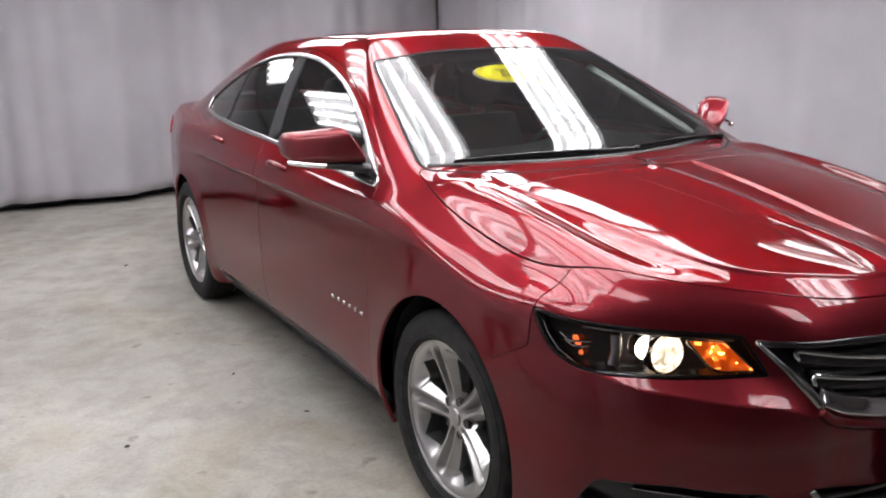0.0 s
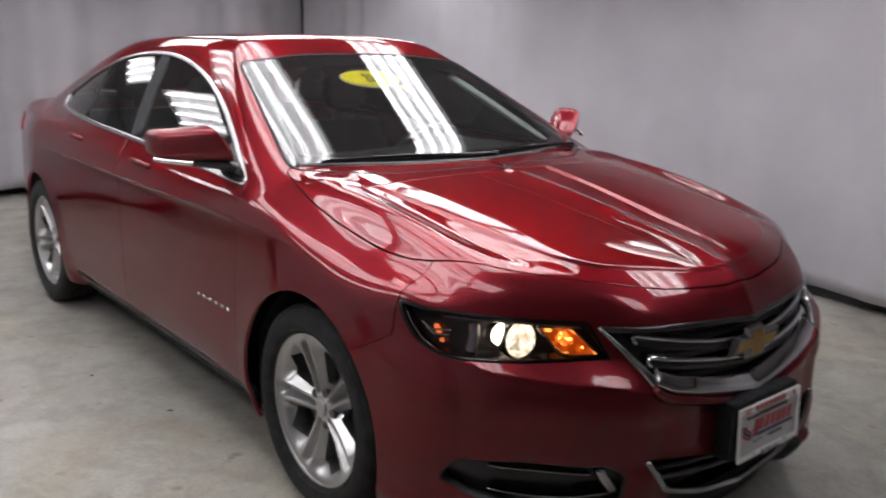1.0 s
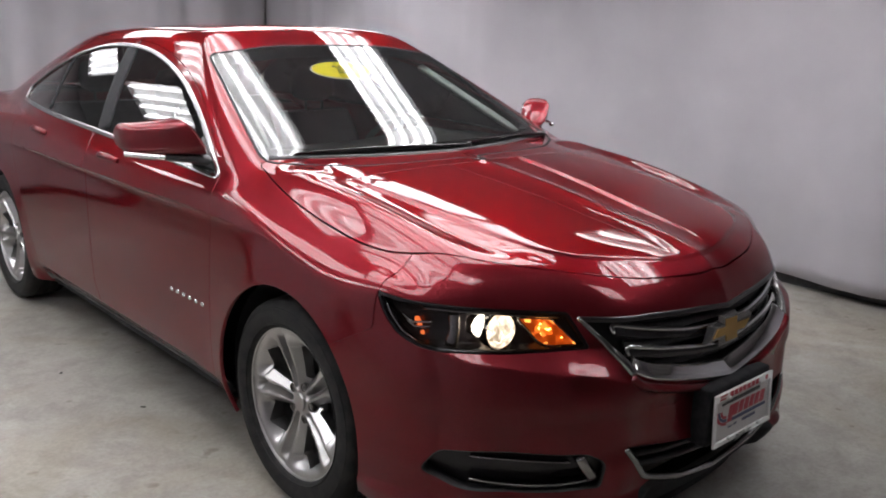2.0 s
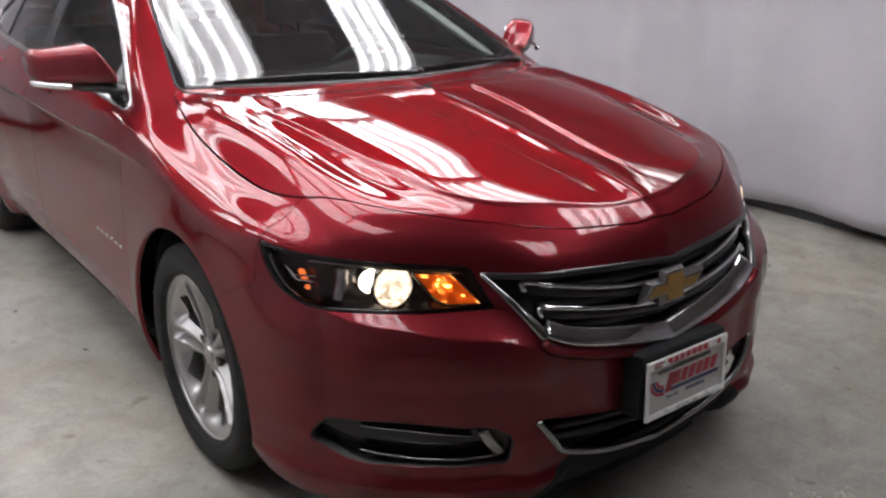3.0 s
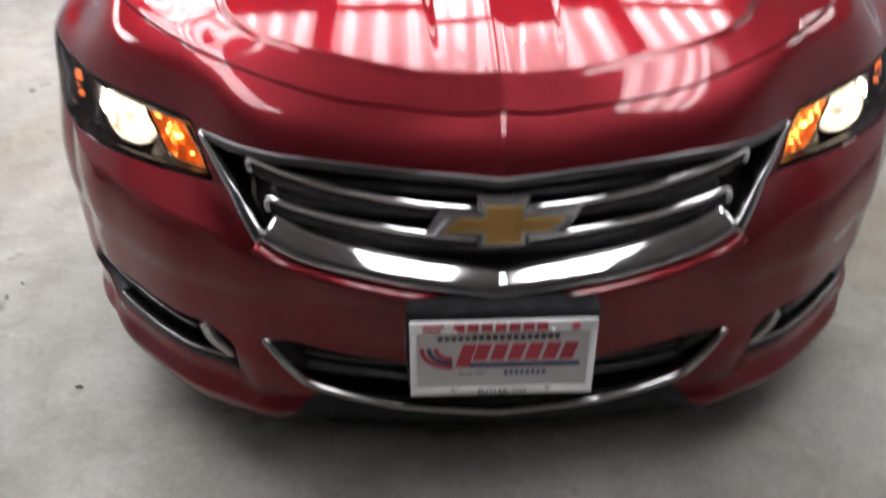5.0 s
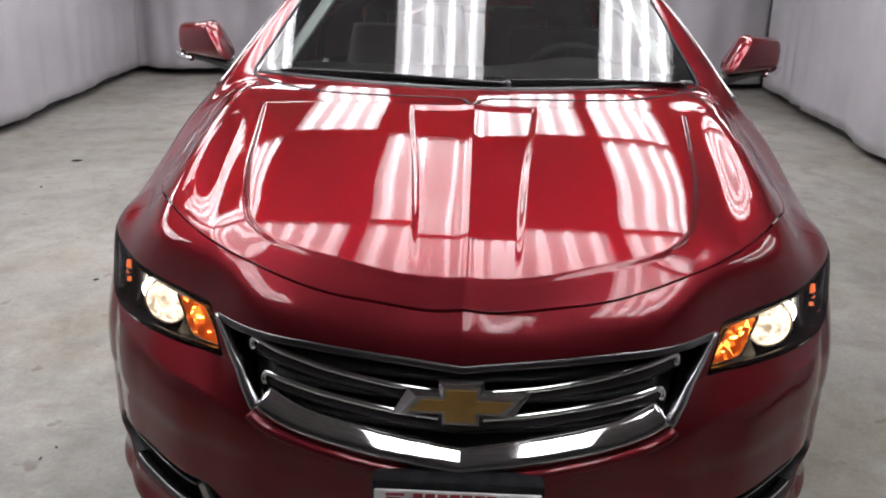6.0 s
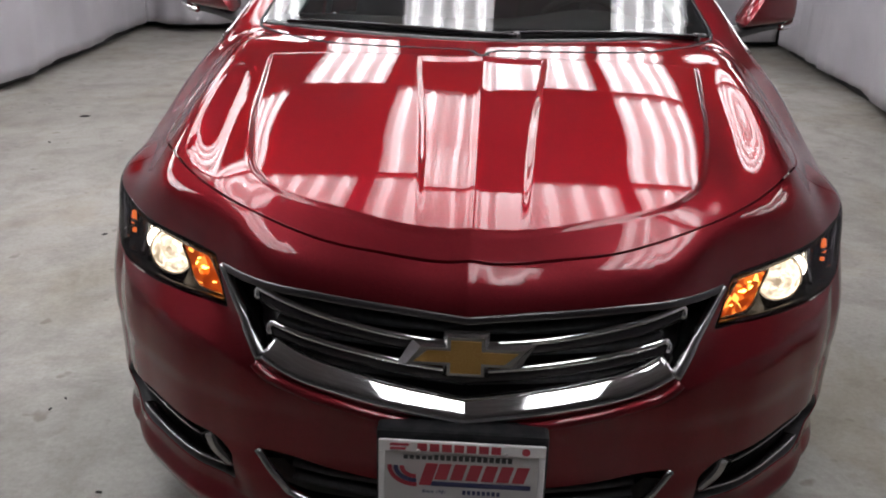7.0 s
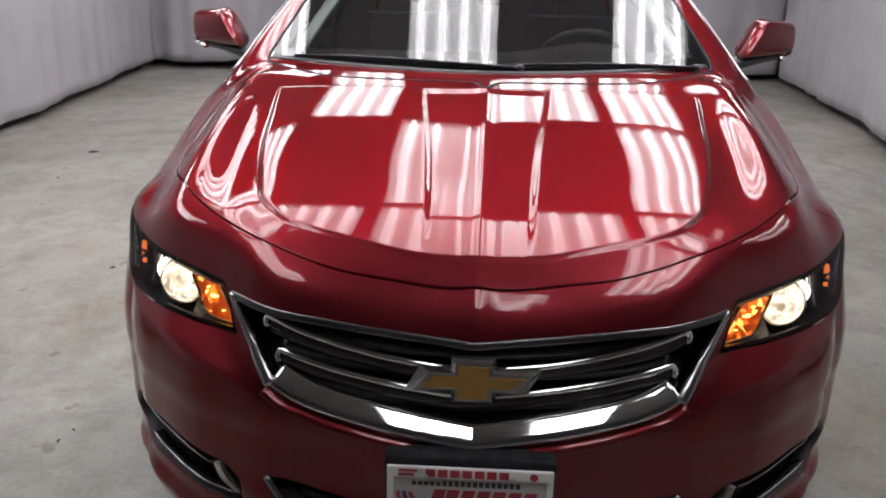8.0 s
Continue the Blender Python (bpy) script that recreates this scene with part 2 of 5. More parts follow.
def rounded(points, r=0.02, n=6):
    """A closed polygon with its corners rounded; a point may carry its own radius."""
    p = [np.array(q[:2], float) for q in points]
    rs = [q[2] if len(q) > 2 else r for q in points]
    out = []
    for i, b in enumerate(p):
        a, c = p[i - 1], p[(i + 1) % len(p)]
        la, lc = np.linalg.norm(a - b), np.linalg.norm(c - b)
        d = min(rs[i], la * 0.48, lc * 0.48)
        s, e = b + (a - b) / la * d, b + (c - b) / lc * d
        for t in np.linspace(0, 1, n):
            out.append((1 - t) ** 2 * s + 2 * t * (1 - t) * b + t * t * e)
    return np.array(out)


def inside(poly, u, v):
    """Signed distance to a closed polygon, positive inside."""
    d2 = np.full(u.shape, 1e9)
    odd = np.zeros(u.shape, bool)
    for (ax, ay), (bx, by) in zip(poly, np.roll(poly, -1, axis=0)):
        ex, ey = bx - ax, by - ay
        t = np.clip(((u - ax) * ex + (v - ay) * ey) / (ex * ex + ey * ey + 1e-18), 0, 1)
        d2 = np.minimum(d2, (u - ax - t * ex) ** 2 + (v - ay - t * ey) ** 2)
        cross = ((ay > v) != (by > v)) & (u < ex * (v - ay) / (by - ay + 1e-18) + ax)
        odd ^= cross
    return np.sqrt(d2) * np.where(odd, 1, -1)


def sweep(pts, ups, prof, closed=False, taper=None):
    """Verts and faces of a profile (side, up) carried along a line with given up directions."""
    pts, ups = np.array(pts, float), np.array(ups, float)
    n, k = len(pts), len(prof)
    tan = np.roll(pts, -1, 0) - np.roll(pts, 1, 0)
    if not closed:
        tan[0], tan[-1] = pts[1] - pts[0], pts[-1] - pts[-2]
    tan /= np.linalg.norm(tan, axis=1)[:, None] + 1e-12
    side = np.cross(tan, ups)
    side /= np.linalg.norm(side, axis=1)[:, None] + 1e-12
    up = np.cross(side, tan)
    tp = np.ones(n) if taper is None else np.array(taper)
    verts = [pts[i] + side[i] * s * tp[i] + up[i] * h for i in range(n) for s, h in prof]
    faces = []
    for i in range(n if closed else n - 1):
        j = (i + 1) % n
        for q in range(k):
            r = (q + 1) % k
            faces.append((i * k + q, i * k + r, j * k + r, j * k + q))
    if not closed:
        faces += [tuple(range(k))[::-1], tuple((n - 1) * k + q for q in range(k))]
    return verts, faces


def lip(w, h, base=-0.004):
    """A rounded strip's section."""
    return [(-w / 2, base), (w / 2, base), (w / 2, h * 0.55), (w * 0.32, h * 0.92), (0, h), (-w * 0.32, h * 0.92), (-w / 2, h * 0.55)]


# ---- the car's outer form ----
def curve(*pairs):
    """A smooth function through (place, value) pairs."""
    xs, ys = np.array(pairs[0::2], float), np.array(pairs[1::2], float)
    m = np.gradient(ys, xs)
    d = np.diff(ys) / np.diff(xs)
    for i in range(1, len(xs) - 1):
        if d[i - 1] * d[i] <= 0:
            m[i] = 0
        else:
            m[i] = np.sign(d[i]) * min(abs(m[i]), 3 * abs(d[i - 1]), 3 * abs(d[i]))
    g = np.linspace(xs[0], xs[-1], 500)
    k = np.clip(np.searchsorted(xs, g) - 1, 0, len(xs) - 2)
    h = xs[k + 1] - xs[k]
    t = (g - xs[k]) / h
    v = (2 * t ** 3 - 3 * t * t + 1) * ys[k] + (t ** 3 - 2 * t * t + t) * h * m[k] + (3 * t * t - 2 * t ** 3) * ys[k + 1] + (t ** 3 - t * t) * h * m[k + 1]
    return lambda q: np.interp(q, g, v)


def step(v, lo, hi):
    t = np.clip((v - lo) / (hi - lo), 0, 1)
    return t * t * (3 - 2 * t)


def smax(a, b, k):
    return 0.5 * (a + b + np.sqrt((a - b) ** 2 + k * k))


TOP = curve(-1.1, .79, -.98, .832, -.912, .862, -.8, .897, -.5, .955, -.25, .997, 0, 1.030, .25, 1.052, .6, 1.06, 3.4, 1.06, 3.8, 1.075, 4.02, 1.05, 4.3, .95)
DROP = curve(-1.1, .15, -.8, .135, -.42, .12, 0, .09, .3, .06, .6, .035, 1.2, .03, 4.3, .03)
FALL = curve(0, 0, .4, .03, .55, .10, .65, .24, .72, .46, .8, 1.0, .9, 1.64, 1.0, 2.55, 1.3, 5.0)
RIDGE = curve(-.8, 0, -.6, .012, -.4, .026, -.1, .034, .15, .030, .32, .008, .45, 0, .8, 0)
HALF = curve(-1.1, .80, -.9, .85, -.6, .898, -.4, .916, 0, .926, .4, .928, 1.5, .928, 2.84, .922, 3.4, .845, 3.8, .76, 4.2, .64)
SIDE = curve(.1, .075, .2, .035, .3, .012, .42, .002, .55, 0, .7, .002, .8, .007, .9, .018, .96, .032, 1.0, .05, 1.05, .08, 1.15, .15)
NOSE = curve(.1, -.87, .2, -.945, .28, -.985, .36, -.995, .42, -.985, .5, -.985, .55, -.992, .62, -.985, .78, -.96, .86, -.925, .95, -.86)
PLAN_HIGH = curve(0, 0, .2, .010, .3, .026, .4, .058, .45, .088, .5, .130, .53, .154, .6, .201, .7, .272, .8, .378, .86, .468, .92, .60, 1.0, .9, 1.2, 1.4)
PLAN_LOW = curve(0, 0, .2, .008, .3, .02, .36, .035, .4, .056, .5, .122, .6, .165, .7, .24, .8, .335, .87, .43, .93, .58, 1.0, .86, 1.2, 1.5)
CREASE = curve(.3, .56, .42, .60, .51, .632, .6, .645, .7, .658, .79, .675, .85, .72)
TAIL = curve(.1, 3.98, .3, 4.05, .5, 4.1, .7, 4.1, .95, 4.1, 1.1, 4.06)
PLAN_TAIL = curve(0, 0, .3, .01, .5, .045, .65, .12, .8, .28, .9, .46, 1.1, 1.0)
PAD_OUT = curve(-.95, .42, -.7, .465, -.6, .492, -.5, .518, -.42, .535, -.1, .58, .1, .605, .6, .64)
PAD_IN = curve(-.95, .085, -.8, .097, -.4, .125, 0, .165, .6, .18)
PAD_FRONT = curve(0, -.857, .15, -.835, .26, -.797, .36, -.757, .42, -.718, .46, -.67, .5, -.6, .7, -.25)
BELT = curve(.2, .815, .46, .84, 1.0, .862, 1.6, .866, 2.4, .838, 3.0, .762, 3.5, .68, 4.0, .58)
ROOF = curve(.5, 1.41, .9, 1.474, 1.3, 1.509, 1.7, 1.511, 2.2, 1.497, 2.7, 1.470, 3.1, 1.41, 3.6, 1.24)
REARGLASS = curve(.9, 4.2, 1.05, 3.75, 1.15, 3.45, 1.28, 3.1, 1.38, 2.8, 1.5, 2.45)
SHOULDER = curve(-1, .80, -.42, .83, 0, .895, .45, .945, 1.5, .955, 2.84, .985, 3.6, 1.0, 4.2, .99)
FRONT_Y, REAR_Y, WHEEL_R, AXLE_Z, TRACK = 0.0, 2.837, 0.345, 0.345, 0.79


def lower_form(a, y, z):
    h = TOP(y) - DROP(y) * FALL(a) + RIDGE(y) * np.exp(-((a - .705) / .075) ** 2)
    # the fender's crown over the lamp
    h = h + .052 * np.exp(-((a - .875) / .075) ** 2) * np.exp(-((y + .46) / .20) ** 2)
    pad = 1 - step(a, PAD_OUT(y) - .006, PAD_OUT(y) + .008)
    pad = pad * step(y, PAD_FRONT(a) - .006, PAD_FRONT(a) + .008) * (1 - step(y, .06, .09))
    lane = (1 - step(a, PAD_IN(y) - .002, PAD_IN(y) + .016)) * step(y, -.84, -.5) * (1 - step(y, .02, .09))
    h = h + (.0055 + .0025 * step(y, -.7, -.3)) * pad - .008 * lane * step(a, -.02, .0) + .004 * np.exp(-(a / .03) ** 2) * (1 - step(y, .1, .25))
    valley = np.exp(-((a - PAD_OUT(y) - .07) / .05) ** 2) * step(y, -.75, -.4) * (1 - step(y, .1, .25))
    h = h - .010 * valley
    h = h - .21 * np.maximum(PAD_FRONT(a) - y, 0) * (1 - step(a, .36, .56)) - .022 * np.minimum(a, .085) * (1 - step(y, .1, .25))
    crest = SHOULDER(y)
    w = HALF(y) - SIDE(z) - .12 * np.maximum(z - crest, 0) * step(z, crest, crest + .05)
    arch = np.minimum((y - FRONT_Y) ** 2, (y - REAR_Y) ** 2) + (z - AXLE_Z) ** 2
    w = w + .012 * np.exp(-np.maximum(np.sqrt(arch) - .36, 0) ** 2 / .006) * step(z, .12, .3)
    w = w - .012 * np.exp(-((z - .30 - .03 * (y - 1.4)) / .07) ** 2) * step(y, .5, .8) * (1 - step(y, 2.2, 2.5))
    w = w - .075 * step(y, .36, .52) * (1 - step(y, 2.28, 2.44)) * (1 - step(z, .185, .315))
    mixz = step(z, .60, .74)
    plan = PLAN_LOW(a) * (1 - mixz) + PLAN_HIGH(a) * mixz
    fold = .95 * np.maximum(.694 - np.maximum(z, CREASE(a)), 0) * step(a, .34, .54)
    lip_low = 1 - step(z, .238, .278)
    hollow = np.exp(-((z - .31) / .055) ** 2)
    f = NOSE(z) + plan + .035 * np.minimum(a, .12) * step(z, .70, .76) - fold - .030 * lip_low * step(a, .30, .37) + .022 * hollow * step(a, .44, .52)
    w = w + .012 * lip_low * (1 - step(y, -.45, -.3))
    front = (f - y) * (1 / np.sqrt(1 + 1.2 * step(a, .4, .8)))
    g = smax(z - h, a - w, .024)
    g = smax(g, front, .04)
    return smax(g, (y - TAIL(z) + PLAN_TAIL(a)) * .8, .08)


def upper_form(a, y, z):
    roof = z - ROOF(y) + .026 * (a / .6) ** 2.2
    d = z - 1.02
    side = (a - BELT(y) + .575 * d + .38 * d * d) * .82
    wind = (.252 + (z - 1.05) * 2.12 + .26 * a * a + .05 * a ** 4 - y) * .43
    back = (y - REARGLASS(z) + .25 * a * a) * .38
    g = smax(roof, side, .04)
    g = smax(g, wind, .018)
    return np.maximum(smax(g, back, .06), .9 - z)


def form(x, y, z):
    a = np.sqrt(x * x + 1e-6)
    p, q = lower_form(a, y, z), upper_form(a, y, z)
    return 0.5 * (p + q - np.sqrt((p - q) ** 2 + .022 ** 2))


def form_normal(v, e=.004):
    x, y, z = v[:, 0], v[:, 1], v[:, 2]
    g = np.stack([form(x + e, y, z) - form(x - e, y, z), form(x, y + e, z) - form(x, y - e, z), form(x, y, z + e) - form(x, y, z - e)], 1) / (2 * e)
    return g


def meet(p0, p1, n=40):
    """Where the lines from p0 (outside) to p1 (inside) first meet the form."""
    p0, p1 = np.atleast_2d(p0).astype(float), np.atleast_2d(p1).astype(float)
    lo = np.zeros(len(p0))
    hi = np.ones(len(p0))
    found = np.zeros(len(p0), bool)
    for s in np.linspace(0, 1, 160)[1:]:
        q = p0 + (p1 - p0) * s
        inn = form(q[:, 0], q[:, 1], q[:, 2]) < 0
        hit = inn & ~found
        hi[hit] = s
        lo[hit] = s - 1 / 159
        found |= inn
    for _ in range(n):
        mid = (lo + hi) / 2
        q = p0 + (p1 - p0) * mid[:, None]
        inn = form(q[:, 0], q[:, 1], q[:, 2]) < 0
        hi, lo = np.where(inn, mid, hi), np.where(inn, lo, mid)
    q = p0 + (p1 - p0) * hi[:, None]
    g = form_normal(q)
    return q, g / np.linalg.norm(g, axis=1)[:, None]


def on_front(x, z):
    x, z = np.atleast_1d(x), np.atleast_1d(z)
    return meet(np.stack([x, 0 * x - 1.4, z], 1), np.stack([x, 0 * x + .6, z], 1))


def on_side(y, z, s=-1):
    y, z = np.atleast_1d(y), np.atleast_1d(z)
    return meet(np.stack([0 * y + s * 1.3, y, z], 1), np.stack([0 * y + s * .1, y, z], 1))


def on_top(x, y):
    x, y = np.atleast_1d(x), np.atleast_1d(y)
    return meet(np.stack([x, y, 0 * x + 1.8], 1), np.stack([x, y, 0 * x + .3], 1))


def on_corner(u, z, s=-1):
    """u runs round the front corner of the car, along (0.6, 0.8) in plan."""
    u, z = np.atleast_1d(u), np.atleast_1d(z)
    return meet(np.stack([s * (.6 * u + .8 * 1.3), .8 * u - .6 * 1.3, z], 1), np.stack([s * (.6 * u - .8 * .35), .8 * u + .6 * .35, z], 1))


def surface_net(cell):
    xs, ys, zs = np.arange(-.98, .981, cell), np.arange(-1.08, 4.2, cell), np.arange(.10, 1.56, cell)
    vals = np.empty((len(xs), len(ys), len(zs)), np.float32)
    yy, zz = np.meshgrid(ys, zs, indexing="ij")
    half = (len(xs) + 1) // 2
    for i in range(half):
        vals[i] = form(np.full(yy.shape, xs[i]), yy, zz)
        vals[len(xs) - 1 - i] = vals[i]
    neg = vals < 0
    cnt = np.zeros(tuple(k - 1 for k in vals.shape), np.int8)
    for dx in (0, 1):
        for dy in (0, 1):
            for dz in (0, 1):
                cnt += neg[dx:dx + cnt.shape[0], dy:dy + cnt.shape[1], dz:dz + cnt.shape[2]]
    live = (cnt > 0) & (cnt < 8)
    ix = np.argwhere(live)
    idx = np.full(cnt.shape, -1, np.int64)
    idx[live] = np.arange(len(ix))
    v = np.stack([xs[ix[:, 0]], ys[ix[:, 1]], zs[ix[:, 2]]], 1) + cell / 2
    for _ in range(5):
        g = form_normal(v)
        f = form(v[:, 0], v[:, 1], v[:, 2])
        mv = -g * (f / (g * g).sum(1))[:, None]
        ln = np.linalg.norm(mv, axis=1)[:, None]
        v = v + mv * np.minimum(1, cell * .9 / (ln + 1e-9))
    quads = []
    for ax in range(3):
        s = [slice(None)] * 3
        t = [slice(None)] * 3
        s[ax], t[ax] = slice(0, -1), slice(1, None)
        ch = np.argwhere(neg[tuple(s)] != neg[tuple(t)])
        b, c = (ax + 1) % 3, (ax + 2) % 3
        ok = (ch[:, b] > 0) & (ch[:, c] > 0) & (ch[:, b] < idx.shape[b]) & (ch[:, c] < idx.shape[c]) & (ch[:, ax] < idx.shape[ax])
        ch = ch[ok]
        first = neg[tuple(ch.T)]
        q = []
        for db, dc in ((-1, -1), (0, -1), (0, 0), (-1, 0)):
            k = ch.copy()
            k[:, b] += db
            k[:, c] += dc
            q.append(idx[tuple(k.T)])
        q = np.stack(q, 1)
        q[~first] = q[~first][:, ::-1]
        quads.append(q)
    q = np.concatenate(quads)
    q = q[(q >= 0).all(1)]
    # split each quad along its shorter diagonal
    d1 = np.linalg.norm(v[q[:, 0]] - v[q[:, 2]], axis=1)
    d2 = np.linalg.norm(v[q[:, 1]] - v[q[:, 3]], axis=1)
    one = d1 <= d2
    tris = np.concatenate([q[one][:, [0, 1, 2]], q[one][:, [0, 2, 3]], q[~one][:, [0, 1, 3]], q[~one][:, [1, 2, 3]]])
    return v, tris


def compact(v, t):
    used = np.unique(t)
    m = np.full(len(v), -1, np.int64)
    m[used] = np.arange(len(used))
    return v[used], m[t]


def keep(shell, field):
    """The part of a triangle shell where the field (one value a vertex) is positive, cut clean along its zero line."""
    v, t = shell
    if len(t) == 0:
        return shell
    s = field > 0
    c = s[t].sum(1)
    whole = t[c == 3]
    cut = t[(c == 1) | (c == 2)]
    if len(cut) == 0:
        return compact(v, whole)
    lone = s[cut].sum(1) == 1
    k = np.where(lone, np.argmax(s[cut], 1), np.argmin(s[cut], 1))
    r = np.arange(len(cut))
    a, b, d = cut[r, k], cut[r, (k + 1) % 3], cut[r, (k + 2) % 3]
    e = np.concatenate([np.stack([a, b], 1), np.stack([a, d], 1)])
    es = np.sort(e, 1)
    uq, inv = np.unique(es, axis=0, return_inverse=True)
    inv = inv.ravel()
    f0, f1 = field[uq[:, 0]], field[uq[:, 1]]
    w = (f0 / (f0 - f1 + 1e-15))[:, None]
    nv = v[uq[:, 0]] * (1 - w) + v[uq[:, 1]] * w
    ab, ad = inv[:len(cut)] + len(v), inv[len(cut):] + len(v)
    tri = [whole, np.stack([a, ab, ad], 1)[lone]]
    o = ~lone
    tri += [np.stack([ab, b, d], 1)[o], np.stack([ab, d, ad], 1)[o]]
    return compact(np.concatenate([v, nv]), np.concatenate(tri))


def split(shell, fn, gap=.002):
    """Inside and outside of a field, with a joint between them."""
    f = fn(shell[0])
    return keep(shell, f - gap), keep(shell, -f - gap)


def rim_of(t):
    e = np.concatenate([t[:, [0, 1]], t[:, [1, 2]], t[:, [2, 0]]])
    key = np.sort(e, 1)
    _, first, count = np.unique(key, axis=0, return_index=True, return_counts=True)
    return e[first[count == 1]]


def panel(name, shell, mat, parent, label="", hem=.014, thick=0.0, lift=0.0):
    """A sheet of the form with its edges turned in."""
    v, t = shell
    n = form_normal(v)
    n /= np.linalg.norm(n, axis=1)[:, None] + 1e-9
    v = v + n * lift
    verts, norms, faces = [v], [n], [t]
    if hem:
        e = rim_of(t)
        b = np.unique(e)
        m = np.full(len(v), -1, np.int64)
        m[b] = np.arange(len(b))
        out = np.zeros((len(b), 3))
        d = v[e[:, 1]] - v[e[:, 0]]
        o = np.cross(d, n[e[:, 0]])
        np.add.at(out, m[e[:, 0]], o)
        np.add.at(out, m[e[:, 1]], o)
        out /= np.linalg.norm(out, axis=1)[:, None] + 1e-9
        base = len(v)
        k = len(b)
        # a small rounded edge, then the flange
        r = min(.0025, hem / 3)
        verts += [v[b], v[b] + out * r * .3 - n[b] * r, v[b] - n[b] * hem]
        norms += [n[b], (out + n[b] * .5) / 1.12, out]
        p, q = base + m[e[:, 0]], base + m[e[:, 1]]
        for s in (0, k):
            faces += [np.stack([q + s, p + s, p + s + k], 1), np.stack([q + s, p + s + k, q + s + k], 1)]
    return link_mesh(name, np.concatenate(verts), np.concatenate(faces), mat, parent, label, np.concatenate(norms))


def sunk(shell, depth):
    v, t = shell
    n = form_normal(v)
    n /= np.linalg.norm(n, axis=1)[:, None] + 1e-9
    return v - n * depth, t


def strip(name, pts, ups, w, h, mat, parent, closed=False, label="", base=-0.004, taper=None):
    v, f = sweep(pts, ups, lip(w, h, base), closed, taper)
    ob = link_mesh(name, v, f, mat, parent, label)
    return ob


# outlines, in metres
def front_field(poly):
    return lambda v: np.where(v[:, 1] < -.4, inside(poly, v[:, 0], v[:, 2]), -1.0)


def side_field(poly, s, ymin=-2.0):
    return lambda v: np.where(v[:, 0] * s > .3, inside(poly, v[:, 1], v[:, 2]), -1.0)


def corner_field(poly, s):
    return lambda v: np.where((v[:, 0] * s > .25) & (v[:, 1] < .1), inside(poly, .6 * np.abs(v[:, 0]) + .8 * v[:, 1], v[:, 2]), -1.0)


def mirrored(points):
    """A closed outline from its half with x >= 0, from top centre to bottom centre."""
    return list(points) + [(-p[0], *p[1:]) for p in reversed(points) if abs(p[0]) > 1e-6]


GRILLE = rounded(mirrored([(0, .752, .004), (.15, .766, .1), (.3, .774, .1), (.513, .777, .01), (.402, .622, .03), (.34, .598, .05), (.15, .556, .1), (0, .53, .004)]))
INTAKE = rounded(mirrored([(0, .37, .004), (.2, .385, .1), (.432, .42, .01), (.355, .312, .03), (.2, .262, .1), (0, .228, .02)]))
LAMP_OUT = rounded([(-.388, .694, .01), (-.322, .787, .008), (-.147, .799, .1), (.085, .806, .1), (.192, .822, .01), (.164, .762, .05), (.128, .719, .05), (.05, .686, .06), (-.229, .690, .1)])
FOG = rounded([(.055, .345, .03), (.0, .415, .03), (-.163, .432, .1), (-.40, .418, .02), (-.455, .385, .02), (-.44, .302, .02), (-.237, .303, .1), (-.06, .298, .06)])
HOOD = spline(mirrored([(0, -.905), (.16, -.888), (.33, -.84), (.53, -.715), (.69, -.53), (.775, -.34), (.795, -.10), (.788, .15), (.755, .33), (.715, .402), (.5, .308), (.25, .244), (0, .222)]), 8, True)
WIND = rounded(mirrored([(0, 1.425, .05), (.3, 1.42, .1), (.572, 1.388, .03), (.728, 1.052, .03), (.5, 1.045, .1), (0, 1.045, .1)]))
REARWIN = rounded(mirrored([(0, 1.40, .05), (.50, 1.36, .05), (.60, 1.15, .08), (0, 1.10, .1)]))
DLO = rounded([(.477, 1.003, .01), (.78, 1.175, .2), (1.12, 1.308, .2), (1.5, 1.385, .2), (1.85, 1.405, .3), (2.2, 1.382, .3), (2.55, 1.295, .2), (2.88, 1.155, .03), (2.85, 1.088, .03), (2.3, 1.07, .2), (1.6, 1.052, .3), (1.0, 1.03, .2)])


def inset(poly, d):
    p = np.array(poly)
    a, b = np.roll(p, 1, 0), np.roll(p, -1, 0)
    t = b - a
    t /= np.linalg.norm(t, axis=1)[:, None] + 1e-12
    n = np.stack([-t[:, 1], t[:, 0]], 1)
    area = np.sum(p[:, 0] * b[:, 1] - b[:, 0] * p[:, 1])
    return p + n * d * (1 if area > 0 else -1)


def thin(p, gap):
    """Drops points that crowd."""
    out = [p[0]]
    for q in p[1:]:
        if np.linalg.norm(q - out[-1]) > gap:
            out.append(q)
    return np.array(out)


def even(p, d, closed=True):
    """Points at even steps along a line."""
    p = np.array(p)
    q = np.concatenate([p, p[:1]]) if closed else p
    s = np.concatenate([[0], np.cumsum(np.linalg.norm(np.diff(q, axis=0), axis=1))])
    k = max(int(s[-1] / d), 4)
    g = np.linspace(0, s[-1], k, endpoint=not closed)
    return np.stack([np.interp(g, s, q[:, i]) for i in range(q.shape[1])], 1)


car = thing("car", "dark red metallic four-door sedan with lit headlamps on concrete floor", "car", pose(0, 0, 0))
CELL = .0102
shell = surface_net(CELL)
shell = keep(shell, shell[0][:, 2] - (.172 + .023 * step(shell[0][:, 1], -.6, -.3)))


def arches(v):
    d = np.minimum(np.hypot(v[:, 1] - FRONT_Y, v[:, 2] - AXLE_Z - .012), np.hypot(v[:, 1] - REAR_Y, v[:, 2] - AXLE_Z - .006))
    return np.where(np.abs(v[:, 0]) > .5, d - .383, 1.0)


